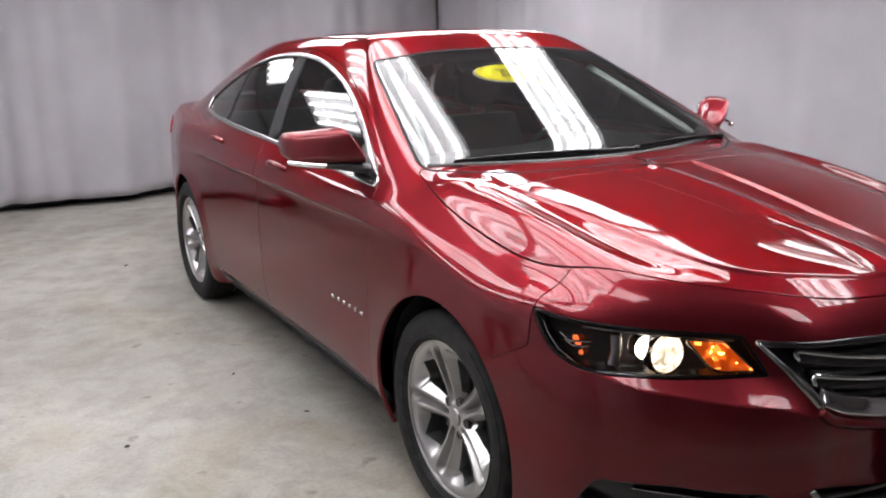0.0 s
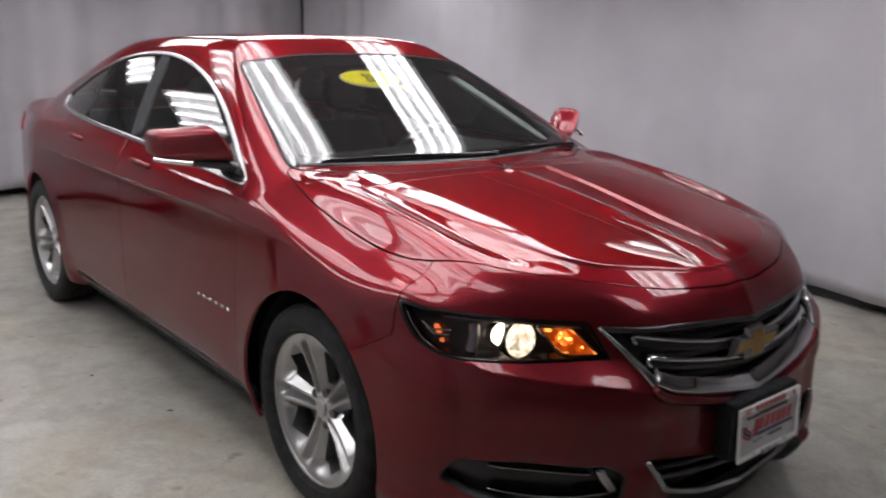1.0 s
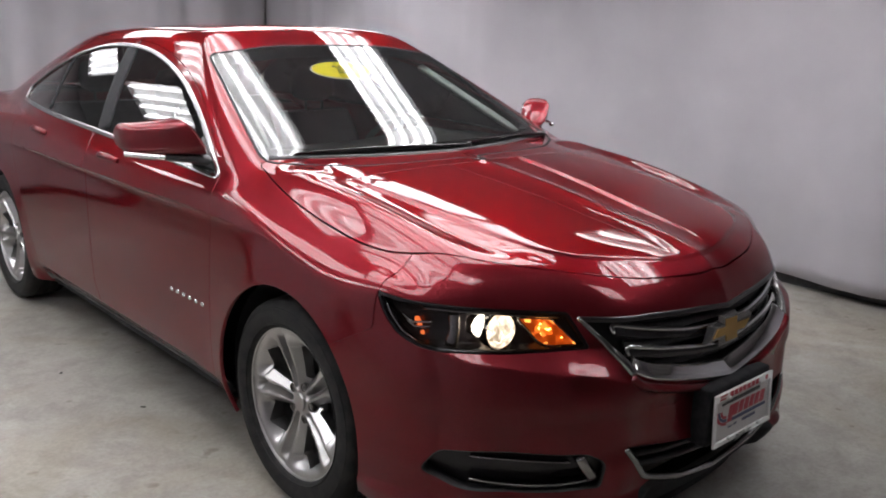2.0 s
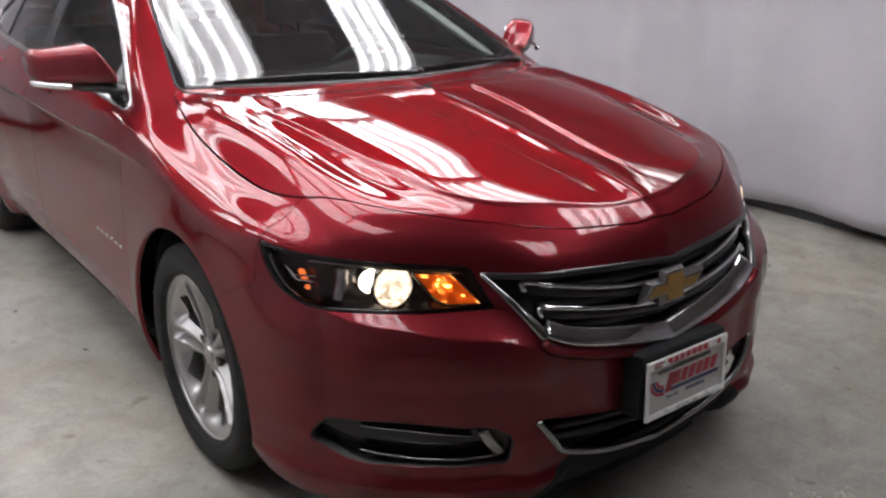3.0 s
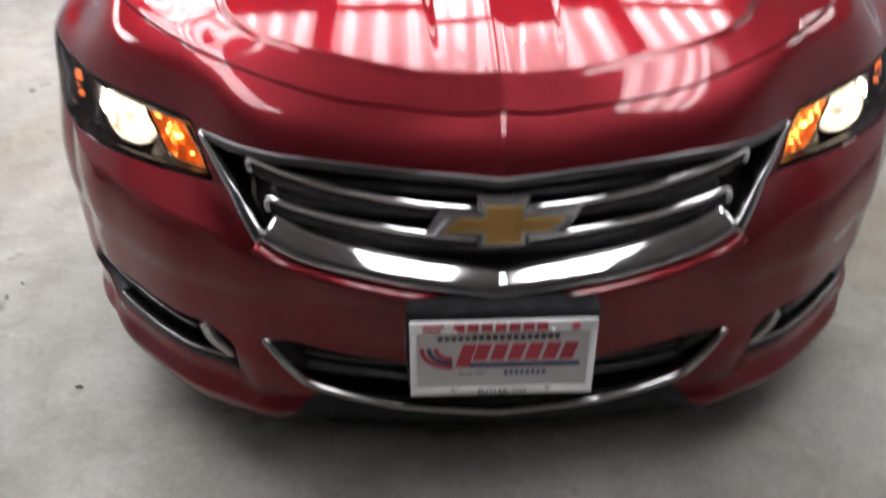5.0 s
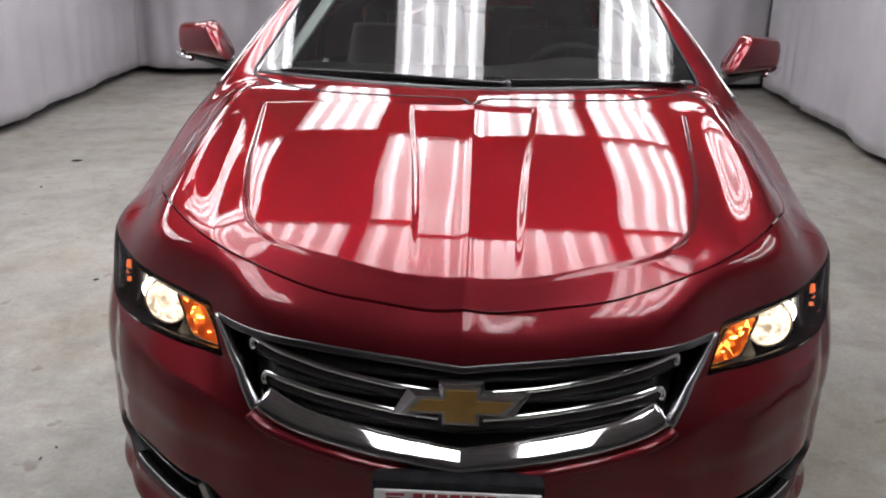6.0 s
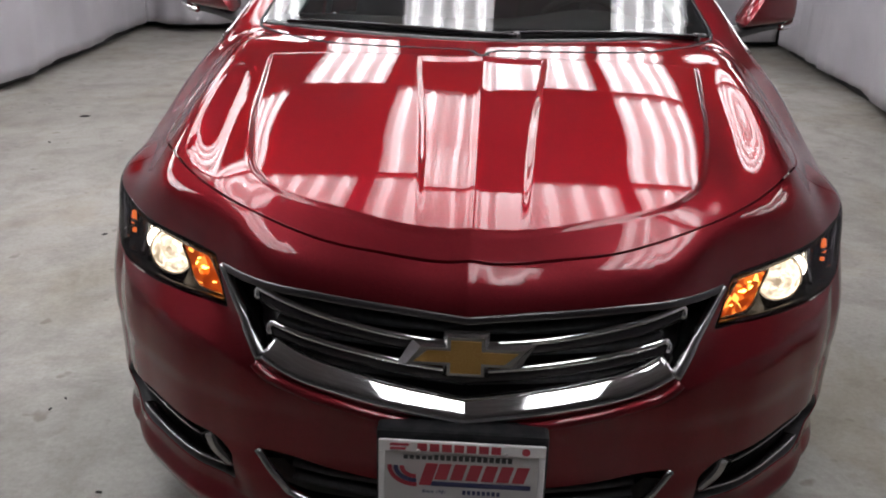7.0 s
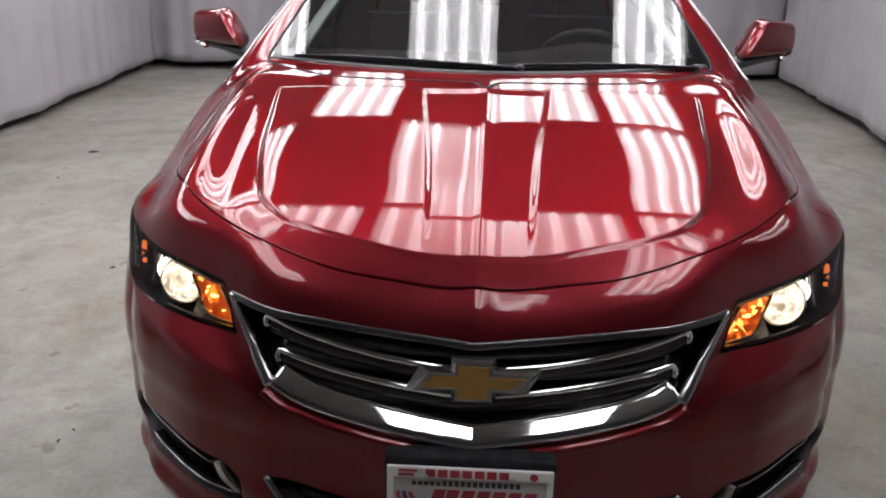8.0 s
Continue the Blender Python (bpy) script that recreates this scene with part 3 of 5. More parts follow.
shell = keep(shell, arches(shell[0]))
glass_wind, shell = split(shell, lambda v: np.where((v[:, 1] < 1.35) & (v[:, 1] > .15), np.minimum(inside(WIND, v[:, 0], v[:, 2]), v[:, 1] - .228 - .36 * v[:, 0] ** 2), -1.0), .001)
glass_back, shell = split(shell, lambda v: np.where(v[:, 1] > 2.3, inside(REARWIN, v[:, 0], v[:, 2]), -1.0), .001)
grille_hole, shell = split(shell, front_field(GRILLE), 0)
intake_hole, shell = split(shell, front_field(INTAKE), 0)
side_glass, lamps, fogs = {}, {}, {}
for s in (-1, 1):
    side_glass[s], shell = split(shell, side_field(DLO, s), .001)
    lamps[s], shell = split(shell, corner_field(LAMP_OUT, s), .002)
    fogs[s], shell = split(shell, corner_field(FOG, s), 0)
hood, shell = split(shell, lambda v: np.where((v[:, 2] > .74) & (v[:, 1] < .5), inside(HOOD, v[:, 0], v[:, 1]), -1.0), .0026)


def finer(shell):
    """Each triangle in four, with the new points drawn onto the form."""
    v, t = shell
    e = np.sort(np.concatenate([t[:, [0, 1]], t[:, [1, 2]], t[:, [2, 0]]]), 1)
    uq, inv = np.unique(e, axis=0, return_inverse=True)
    inv = inv.ravel()
    m = (v[uq[:, 0]] + v[uq[:, 1]]) / 2
    g = form_normal(m, .002)
    m = m - g * (form(m[:, 0], m[:, 1], m[:, 2]) / (g * g).sum(1))[:, None]
    k = len(t)
    a, b, c = inv[:k] + len(v), inv[k:2 * k] + len(v), inv[2 * k:] + len(v)
    return np.concatenate([v, m]), np.concatenate([np.stack([t[:, 0], a, c], 1), np.stack([a, t[:, 1], b], 1), np.stack([c, b, t[:, 2]], 1), np.stack([a, b, c], 1)])


hood = finer(hood)
panel("hood", hood, PAINT, car, "sculpted red hood with raised centre pads", hem=.022)
# front bumper cover, below a line from the lamp's outer corner back to the wheel arch
bumper, shell = split(shell, lambda v: np.where(v[:, 1] < .2, np.interp(v[:, 2], [.5, .62, .72, .82], [0, -.24, -.42, -.42]) - v[:, 1], -1.0))
VALANCE = rounded(mirrored([(0, .235, .01), (.2, .27, .05), (.33, .30, .02), (.43, .19, .01), (.3, .05, .01), (0, .05, .01)]))
valance, bumper = split(bumper, front_field(VALANCE), 0)
panel("lower_valance", valance, UNDERBLACK, car, "black plastic lower valance")
panel("front_bumper", bumper, PAINT, car, "red painted front bumper cover")
FRONT_DOOR = rounded([(.455, .26, .05), (.45, .60, .2), (.435, .86, .1), (.465, 1.0, .02), (.77, 1.20, .2), (1.11, 1.335, .2), (1.5, 1.412, .2), (1.76, 1.428, .01), (1.58, 1.05, .1), (1.53, .6, .3), (1.53, .26, .05)])
REAR_DOOR = rounded([(1.535, .26, .05), (1.535, .6, .3), (1.585, 1.05, .1), (1.765, 1.428, .01), (1.85, 1.43, .1), (2.2, 1.408, .3), (2.5, 1.345, .2), (2.66, 1.27, .05), (2.64, 1.0, .15), (2.50, .70, .2), (2.36, .42, .1), (2.34, .26, .05)])
doors = {}
for s in (-1, 1):
    for key, poly in (("front_door", FRONT_DOOR), ("rear_door", REAR_DOOR)):
        d, shell = split(shell, side_field(poly, s), .0018)
        doors[key, s] = panel(key, d, PAINT, car, "red painted " + key.replace("_", " "))
panel("body", shell, PAINT, car, "red painted body shell and roof")
panel("windshield", glass_wind, WINDSHIELD, car, "raked glass windshield reflecting ceiling tubes", hem=.006)
panel("rear_window", glass_back, SIDEGLASS, car, "raked rear glass", hem=.006)


# ---- room ----
def slab(name, x0, y0, z0, x1, y1, z1, mat, label, category):
    bm = bmesh.new()
    box(bm, x0, y0, z0, x1, y1, z1)
    return tagged(part(name, bm, mat, None), label, category, kind="structure")


slab("floor", -4.2, -7, -.12, 3.6, 7, 0, CONCRETE, "stained pale grey concrete floor with worn patches", "floor")
slab("wall_left", ROOM_X0 - .45, -6.2, 0, ROOM_X0 - .3, 6.6, CEIL, DARKWALL, "dark wall behind the grey curtain", "wall")
slab("wall_right", ROOM_X1 + .3, -6.2, 0, ROOM_X1 + .45, 6.6, CEIL, DARKWALL, "dark wall behind the grey curtain", "wall")
slab("wall_back", ROOM_X0 - .3, ROOM_Y1 + .44, 0, ROOM_X1 + .3, ROOM_Y1 + .59, CEIL, DARKWALL, "dark wall behind the grey curtain", "wall")
slab("wall_front", ROOM_X0 - .3, ROOM_Y0 - .2, 0, ROOM_X1 + .3, ROOM_Y0, CEIL, GREYWALL, "plain grey closing wall", "wall")
slab("ceiling", -4.2, -6.4, CEIL, 3.6, 6.8, CEIL + .1, CEILING, "grey ceiling with rows of light trays", "ceiling")


def drape(name, p0, p1, label, seed, depth=.085):
    """A hanging curtain with soft folds, from p0 to p1 in plan."""
    p0, p1 = Vector((*p0, 0)), Vector((*p1, 0))
    ln = (p1 - p0).length
    d = (p1 - p0).normalized()
    n = Vector((-d.y, d.x, 0))
    cols, rows = int(ln / .035), 26
    verts = []
    for i in range(cols + 1):
        s = ln * i / cols
        wob = s + .35 * noise.noise((s * .8, seed, 0))
        fold = .5 * math.sin(wob * 6.1 + seed) * (.6 + .8 * noise.noise((s * .7, seed + 5, 0))) + noise.noise((s * 2.3, seed + 7, 0)) * .5
        sharp = noise.noise((s * 5.2, seed + 3, 0)) * .42
        low = .075 + .02 * noise.noise((s * .9, seed + 11, 0))
        for j in range(rows + 1):
            k = j / rows
            z = low + (CEIL - .02 - low) * k
            q = noise.noise((s * 1.6, k * .9, seed + 20)) * .25
            off = depth * (fold + sharp + q) * (1 - .35 * k) + .03 * (1 - k) ** 4
            verts.append(p0 + d * s + n * off + Vector((0, 0, z)))
    faces = [(i * (rows + 1) + j, (i + 1) * (rows + 1) + j, (i + 1) * (rows + 1) + j + 1, i * (rows + 1) + j + 1) for i in range(cols) for j in range(rows)]
    ob = link_mesh(name, verts, faces, CURTAIN)
    so = ob.modifiers.new("thickness", "SOLIDIFY")
    so.thickness = .004
    return tagged(ob, label, "curtain", "booth curtains")


drape("curtain", (ROOM_X0, -5.9), (ROOM_X0, ROOM_Y1 + .04), "grey fabric curtain hanging in soft folds along the booth", 1.0)
drape("curtain", (ROOM_X0 - .04, ROOM_Y1), (ROOM_X1 + .04, ROOM_Y1), "grey fabric curtain hanging in folds behind the car", 2.0, .22)
drape("curtain", (ROOM_X1, ROOM_Y1 + .04), (ROOM_X1, -5.9), "grey fabric curtain hanging nearly smooth along the booth", 3.0, .085)
for nm, b in (("baseboard_left", (ROOM_X0 - .20, -6, 0, ROOM_X0 - .14, ROOM_Y1, .16)), ("baseboard_right", (ROOM_X1 + .14, -6, 0, ROOM_X1 + .20, ROOM_Y1, .16)), ("baseboard_back", (ROOM_X0 - .22, ROOM_Y1 + .34, 0, ROOM_X1 + .22, ROOM_Y1 + .40, .16))):
    slab(nm, *b, BLACK, "black base strip showing under the curtain", "baseboard")

# light trays in the ceiling grid, each with tubes that run along the room
GRID_X, GRID_Y, GAP_X, GAP_Y = -.215, .34, .60, 1.14
# rows 3 and 4 are unseen trays, added to brighten the rear curtains
LIT = {-2: (.6,), -1: (-2, 2), 0: (-4, -2, -1, 0, 1, 2, 4), 1: (-4, -2, 0, 2), 2: (-3, -1, 1, 2), 3: (-4, -2, 0, 2, 4), 4: (-4, -1, 2)}


def light_tray(lit=(0, 1, 2, 3)):
    t = thing("ceiling_light", "white ceiling light tray with four lit tubes" if len(lit) == 4 else "dim white ceiling light tray with two lit tubes", "ceiling light", group="ceiling lights")
    w, l = .26, .54
    bm = bmesh.new()
    box(bm, -w, -l, -.006, w, l, 0)
    part("tray", bm, TRAY if len(lit) == 4 else DIMTRAY, t)
    for x0, y0, x1, y1 in ((-w - .03, -l, -w, l), (w, -l, w + .03, l), (-w - .03, -l - .03, w + .03, -l), (-w - .03, l, w + .03, l + .03)):
        bm = bmesh.new()
        box(bm, x0, y0, -.05, x1, y1, 0, .003)
        part("frame_rail", bm, CEILING, t)
    for k in range(4):
        bm = bmesh.new()
        x = -w + 2 * w * (k + .5) / 4
        rev(bm, [(0, -l + .02), (.014, -l + .02), (.019, -l + .05), (.019, l - .05), (.014, l - .02), (0, l - .02)], pose(x, 0, -.03, -90, 0, 0), 10)
        part("tube", bm, (TUBE if len(lit) == 4 else OLDTUBE) if k in lit else DEADTUBE, t, "lit white tube" if k in lit else "unlit white tube", True)
    return t


made = {}
for row, sides in LIT.items():
    for col in sides:
        m = pose(GRID_X + col * GAP_X, GRID_Y + row * GAP_Y, CEIL - .004)
        dim = (row, col) == (0, 4)
        if dim not in made:
            made[dim] = light_tray((0, 2) if dim else (0, 1, 2, 3))
            made[dim].matrix_world = m
        else:
            copy_thing(made[dim], m)


# ---- car: glass, trim and lamps ----
def line_on(fn, pts, step_len=.012, closed=False):
    """A line given in an outline's two coordinates, laid on the form."""
    p = even(pts, step_len, closed)
    return fn(p[:, 0], p[:, 1])


def mirror_x(pn):
    return pn[0] * np.array([-1, 1, 1]), pn[1] * np.array([-1, 1, 1])


for s in (-1, 1):
    fd, rd = doors["front_door", s], doors["rear_door", s]
    front_g, rest = split(side_glass[s], lambda v: 1.52 + .70 * (v[:, 2] - 1.06) - v[:, 1], .045)
    rear_g, quarter_g = split(rest, lambda v: 2.28 + .6 * (v[:, 2] - 1.1) - v[:, 1], .008)
    panel("window", front_g, SIDEGLASS, fd, "tinted door glass", hem=.004, lift=-.004)
    panel("window", rear_g, SIDEGLASS, rd, "tinted door glass", hem=.004, lift=-.004)
    panel("quarter_window", quarter_g, SIDEGLASS, car, "small fixed rear quarter glass", hem=.004, lift=-.004)
    # dark pillar cover behind the glass joint
    p, n = on_side(np.linspace(1.517, 1.762, 20), np.linspace(1.056, 1.405, 20), s)
    strip("pillar_cover", p, n, .10, .001, UNDERBLACK, car, label="dull black centre pillar cover", base=-.008)
    p, n = on_side(np.linspace(2.274, 2.425, 20), np.linspace(1.09, 1.34, 20), s)
    strip("window_divider", p, n, .022, .001, UNDERBLACK, rd, base=-.008)
    p, n = line_on(lambda a, b: on_side(a, b, s), DLO, .015, True)
    strip("window_trim", p, n, .022, .007, SATIN, car, True, "bright satin chrome window surround")
    # door handles
    for door, y, z in ((fd, 1.32, .955), (rd, 2.20, .975)):
        q, n = on_side(y, z, s)
        q, n = Vector(q[0]), Vector(n[0])
        g = np.linspace(-.095, .095, 22)
        hp, hn = on_side(y + g, np.full(22, z + .012), s)
        hp = hp + hn * (.026 * (1 - (np.abs(g) / .095) ** 3.0))[:, None]
        strip("door_handle", hp, hn, .026, .010, PAINT, door, label="red pull handle", base=-.008, taper=.72 + .28 * np.cos(g / .095 * 1.4))
        strip("handle_trim", hp[2:-2] + np.array([0, 0, -.010]), hn[2:-2], .006, .010, CHROME, door, label="chrome handle line", base=-.004)
        bm = bmesh.new()
        rev(bm, [(0, -.014), (.030, -.012), (.040, -.004), (.043, .0012), (.0435, .0005), (.0435, -.002)], Matrix.Translation(q + Vector((0, -.01, -.012))) @ n.to_track_quat("Z", "Y").to_matrix().to_4x4() @ pose(0, 0, 0), 24)
        part("handle_cup", bm, PAINT, door, smooth=True)
    # badge on the front door, as plain blocks
    for k, y in enumerate(np.linspace(.745, .505, 6)):
        hp, hn = on_side(y + .009 * np.linspace(-1, 1, 5), np.full(5, .556), s)
        strip("badge_block", hp, hn, .013, .002, CHROME, fd, base=-.001)
    # black strip along the sill, in place of the shadow beneath it
    g = np.linspace(.46, 2.33, 60)
    hp, hn = on_side(g, np.full(60, .235), s)
    strip("sill_shade", hp, hn, .05, .006, BLACK, car, label="black strip standing in for shadow under the sill", base=-.02)


def loft(bm, rings, close_ends=True):
    vs = [[bm.verts.new(Vector(p)) for p in r] for r in rings]
    k = len(vs[0])
    for a, b in zip(vs, vs[1:]):
        for i in range(k):
            j = (i + 1) % k
            bm.faces.new((a[i], a[j], b[j], b[i]))
    if close_ends:
        bm.faces.new(vs[0][::-1])
        bm.faces.new(vs[-1])


def oval(cx, cy, rx, ry, n=28, p=2.6, squash=0.0):
    out = []
    for k in range(n):
        t = 2 * math.pi * k / n
        c, d = math.cos(t), math.sin(t)
        out.append((cx + rx * math.copysign(abs(c) ** (2 / p), c), cy + ry * math.copysign(abs(d) ** (2 / p), d)))
    return out


def side_mirror(s):
    # housing, along the way it sticks out: tall and slanted inside, low and rounded outside
    rings = []
    for k in np.linspace(0, 1, 18):
        x = .878 + .196 * k
        back = .565 + .150 * k ** 1.3
        env = math.sqrt(max(0.0, 1 - max(0, (k - .86) / .14) ** 2.4 * .62)) * math.sqrt(max(.05, 1 - max(0, (.05 - k) / .05) ** 2 * .35))
        deep = (.085 - .022 * k) * env
        high = (.064 - .016 * k) * env
        cz = 1.128 - .010 * k
        rings.append([(s * (x + .042 * (1 - k) * v / .07), back + .064 + u + .012 * (v / .07), cz + v) for u, v in oval(0, 0, deep, high, 32, 3.3)])
    bm = bmesh.new()
    loft(bm, rings)
    bmesh.ops.recalc_face_normals(bm, faces=bm.faces)
    ob = part("side_mirror", bm, PAINT, car, "red body-coloured door mirror", True, 60)
    # mirror glass at the back
    bm = bmesh.new()
    pts = oval(0, 0, .072, .044, 28, 3.2)
    vs = [bm.verts.new((s * (.978 + u), .735 + .02 * (u + .1) , 1.124 + v)) for u, v in pts]
    vt = [bm.verts.new((s * (.978 + u), .725 + .02 * (u + .1), 1.124 + v)) for u, v in pts]
    bm.faces.new(vs)
    bm.faces.new(vt[::-1])
    for i in range(28):
        j = (i + 1) % 28
        bm.faces.new((vs[i], vs[j], vt[j], vt[i]))
    bmesh.ops.recalc_face_normals(bm, faces=bm.faces)
    part("mirror_glass", bm, CHROME, ob, "silvered mirror glass")
    # black arm under the housing
    rings = []
    for k in np.linspace(0, 1, 12):
        x = .80 + .225 * k
        y = .60 + .10 * k + .03 * k * k
        z = 1.035 + .028 * math.sin(k * 1.6)
        rings.append([(s * x, y + u, z + v) for u, v in oval(0, 0, .062 - .022 * k, .020 - .004 * k, 20, 2.5)])
    bm = bmesh.new()
    loft(bm, rings)
    bmesh.ops.recalc_face_normals(bm, faces=bm.faces)
    part("mirror_arm", bm, BLACK, ob, "black plastic mirror foot", True, 60)
    # turn lamp strip
    g = np.linspace(0, 1, 14)
    pts = np.stack([s * (.985 + .088 * g), .600 + .125 * g ** 1.4, 1.066 + .004 * g], 1)
    ups = np.stack([s * .35 + 0 * g, -.85 + .3 * g, -.1 + 0 * g], 1)
    strip("turn_lamp", pts, ups, .016, .010, CHROME, ob, label="clear and chrome turn lamp strip", base=-.012)
    # sail panel at the foot of the pillar
    g = np.array([(.50, 1.018), (.70, 1.125), (.70, 1.035)])
    poly = rounded([(*p, .01) for p in g])
    p, n = on_side(poly[:, 0], poly[:, 1], s)
    bm = bmesh.new()
    vs = [bm.verts.new(tuple(a + b * .003)) for a, b in zip(p, n)]
    bm.faces.new(vs if s < 0 else vs[::-1])
    bmesh.ops.solidify(bm, geom=list(bm.faces), thickness=.01)
    part("sail_panel", bm, BLACK, ob, "grey-black mirror sail panel")


for s in (-1, 1):
    side_mirror(s)

# windshield surround, wipers, cowl
p, n = line_on(lambda x, z: meet(np.stack([x, 0 * x - .6, z + .0], 1), np.stack([x, 0 * x + 1.6, z], 1)), WIND, .015, True)
strip("windshield_seal", p, n, .010, .002, UNDERBLACK, car, True, "black windshield seal")
BAND = material("black_glass_border", (0.006, 0.006, 0.007), 0.2)
border, _ = split(glass_wind, lambda v: .040 - inside(WIND, v[:, 0], v[:, 2]), 0)
panel("glass_border", border, BAND, car, "black ceramic windshield border", hem=0, lift=-.005)
low, _ = split(glass_wind, lambda v: 1.066 - v[:, 2] - .02 * np.abs(v[:, 0]), 0)
panel("lower_glass_border", low, BAND, car, "black lower windshield border", hem=0, lift=-.0065)
g = np.linspace(-.70, .70, 70)
p = np.stack([g, .236 + .36 * np.abs(g) ** 2, np.full(70, 0.)], 1)
q, n = on_top(p[:, 0], p[:, 1])
v, f = sweep(q + n * .002, n, [(-.010, -.02), (.010, -.02), (.010, .001), (.005, .003), (-.005, .003), (-.010, .001)])
link_mesh("cowl", v, f, BLACK, car, "black plastic cowl below the windshield")


def wiper(x0, x1, y0, lift0):
    """A wiper that rests on the glass foot, pivot at x0."""
    g = np.linspace(0, 1, 30)
    x = x0 + (x1 - x0) * g
    y = y0 + .03 * np.sin(g * 2.6) + .28 * x * x
    q, n = on_top(x, y)
    q = q + n * (lift0 + .006)
    v, f = sweep(q, n, [(-.0045, -.008), (.0045, -.008), (.0035, .003), (-.0035, .003)])
    arm = link_mesh("wiper", v, f, BLACK, car, "black wiper lying along the windshield foot")
    v, f = sweep(q + n * .005 + np.array([0, -.009, 0]), n, lip(.008, .005, -.004), taper=1.25 - .75 * g)
    link_mesh("wiper_arm", v[: len(v)], f, GLOSSBLACK, arm)
    bm = bmesh.new()
    rev(bm, [(0, .014), (.008, .013), (.013, .007), (.014, -.03)], Matrix.Translation(Vector(q[0])), 16)
    part("pivot_cap", bm, BLACK, arm, smooth=True)


wiper(.10, -.62, .256, .001)
wiper(.66, .02, .250, .001)

# roof aerial
q, n = on_top(0.0, 2.62)
bm = bmesh.new()
loft(bm, [[(u, 2.62 + v + .05 * k, q[0][2] - .004 + .045 * k) for u, v in oval(0, 0, .022 * (1 - .8 * k), .065 * (1 - .62 * k), 16, 2)] for k in np.linspace(0, 1, 7)])
part("aerial", bm, FRAMEWHITE, car, "small roof aerial fin", True, 60)

# grille
back = sunk(grille_hole, .055)
panel("grille_backing", (back[0], back[1]), GLOSSBLACK, car, "dark gloss grille backing", hem=0)
top_line = [(-.508, .774), (-.3, .771), (-.15, .762), (-.003, .750), (.003, .750), (.15, .762), (.3, .771), (.508, .774)]
p, n = line_on(on_front, top_line, .01)
strip("grille_top_trim", p - np.array([0, 0, .004]), n, .015, .004, DARKCHROME, car, label="dark satin upper grille frame", base=-.03)
for s in (-1, 1):
    p, n = line_on(on_front, [(s * .508, .773), (s * .458, .705), (s * .405, .628)], .008)
    strip("grille_side_trim", p, n + np.array([-s * .3, 0, 0]), .022, .008, SATIN, car, label="satin chrome grille side frame", base=-.04, taper=np.linspace(.45, 1.2, len(p)))
low_line = [(-.398, .648), (-.34, .622), (-.25, .601), (-.15, .581), (-.004, .555), (.004, .555), (.15, .581), (.25, .601), (.34, .622), (.398, .648)]
half = spline([q for q in low_line if q[0] > 0], 8)
low_line = [(-x, z) for x, z in half[::-1]] + [(x, z) for x, z in half]
p, n = line_on(on_front, low_line, .008)
tilt = n + np.array([0, 0, .95])
tilt /= np.linalg.norm(tilt, axis=1)[:, None]
v, f = sweep(p - n * .012, tilt, [(-.027, -.04), (.027, -.04), (.028, .004), (.025, .0075), (.012, .0095), (-.012, .0095), (-.025, .0075), (-.028, .004)])
link_mesh("grille_lower_bar", v, f, CHROME, car, "broad polished chrome lower grille bar")
edge_line = spline([(.004, .511), (.15, .5365), (.25, .5575), (.34, .5785), (.388, .595), (.418, .618)], 8)
p, n = line_on(on_front, [(-x, z) for x, z in edge_line[::-1]] + [(x, z) for x, z in edge_line], .008)
strip("bumper_edge", p + n * .004, n + np.array([0, 0, .9]), .022, .010, PAINT, car, label="rounded red bumper edge under the grille", base=-.012)
for zs in ((.752, .727, .704, .690), (.692, .672, .650, .636)):
    xs = (.425, .27, .13, .003) if zs[0] > .72 else (.395, .27, .13, .003)
    half = [(xs[0] + .006, zs[0] - .020), (xs[0] + .011, zs[0] - .008), (xs[0] + .006, zs[0])] + list(zip((xs[0] - .012, *xs[1:]), zs))
    pts = [(-x, z) for x, z in half] + [(x, z) for x, z in reversed(half)]
    p, n = line_on(on_front, spline(pts, 8), .008)
    v, f = sweep(p - n * .020, n * .9 + np.array([0, -.1, .30]), [(-.006, -.02), (.006, -.02), (.0065, .002), (.0045, .0055), (0, .0068), (-.0045, .0055), (-.0065, .002)])
    bar = link_mesh("grille_bar", v, f, CHROME, car, "polished chrome grille bar")
    face = [(-x, z - .017) for x, z in half[2:]] + [(x, z - .017) for x, z in reversed(half[2:])]
    p, n = line_on(on_front, spline(face, 8), .012)
    v, f = sweep(p - n * .026, n * .9 + np.array([0, -.1, -.12]), [(-.012, -.012), (.012, -.012), (.012, .003), (.007, .006), (-.007, .006), (-.012, .003)])
    link_mesh("bar_face", v, f, GLOSSBLACK, bar, "dark gloss face under the chrome edge")
for zz in (.755, .72, .67, .61):
    xs = np.linspace(-.40, .40, 60)
    p, n = on_front(xs, zz + .06 * np.abs(xs))
    v, f = sweep(p - n * .045, n, [(-.014, -.01), (.014, -.01), (.010, .008), (-.010, .008)])
    link_mesh("grille_slat", v, f, BLACK, car)


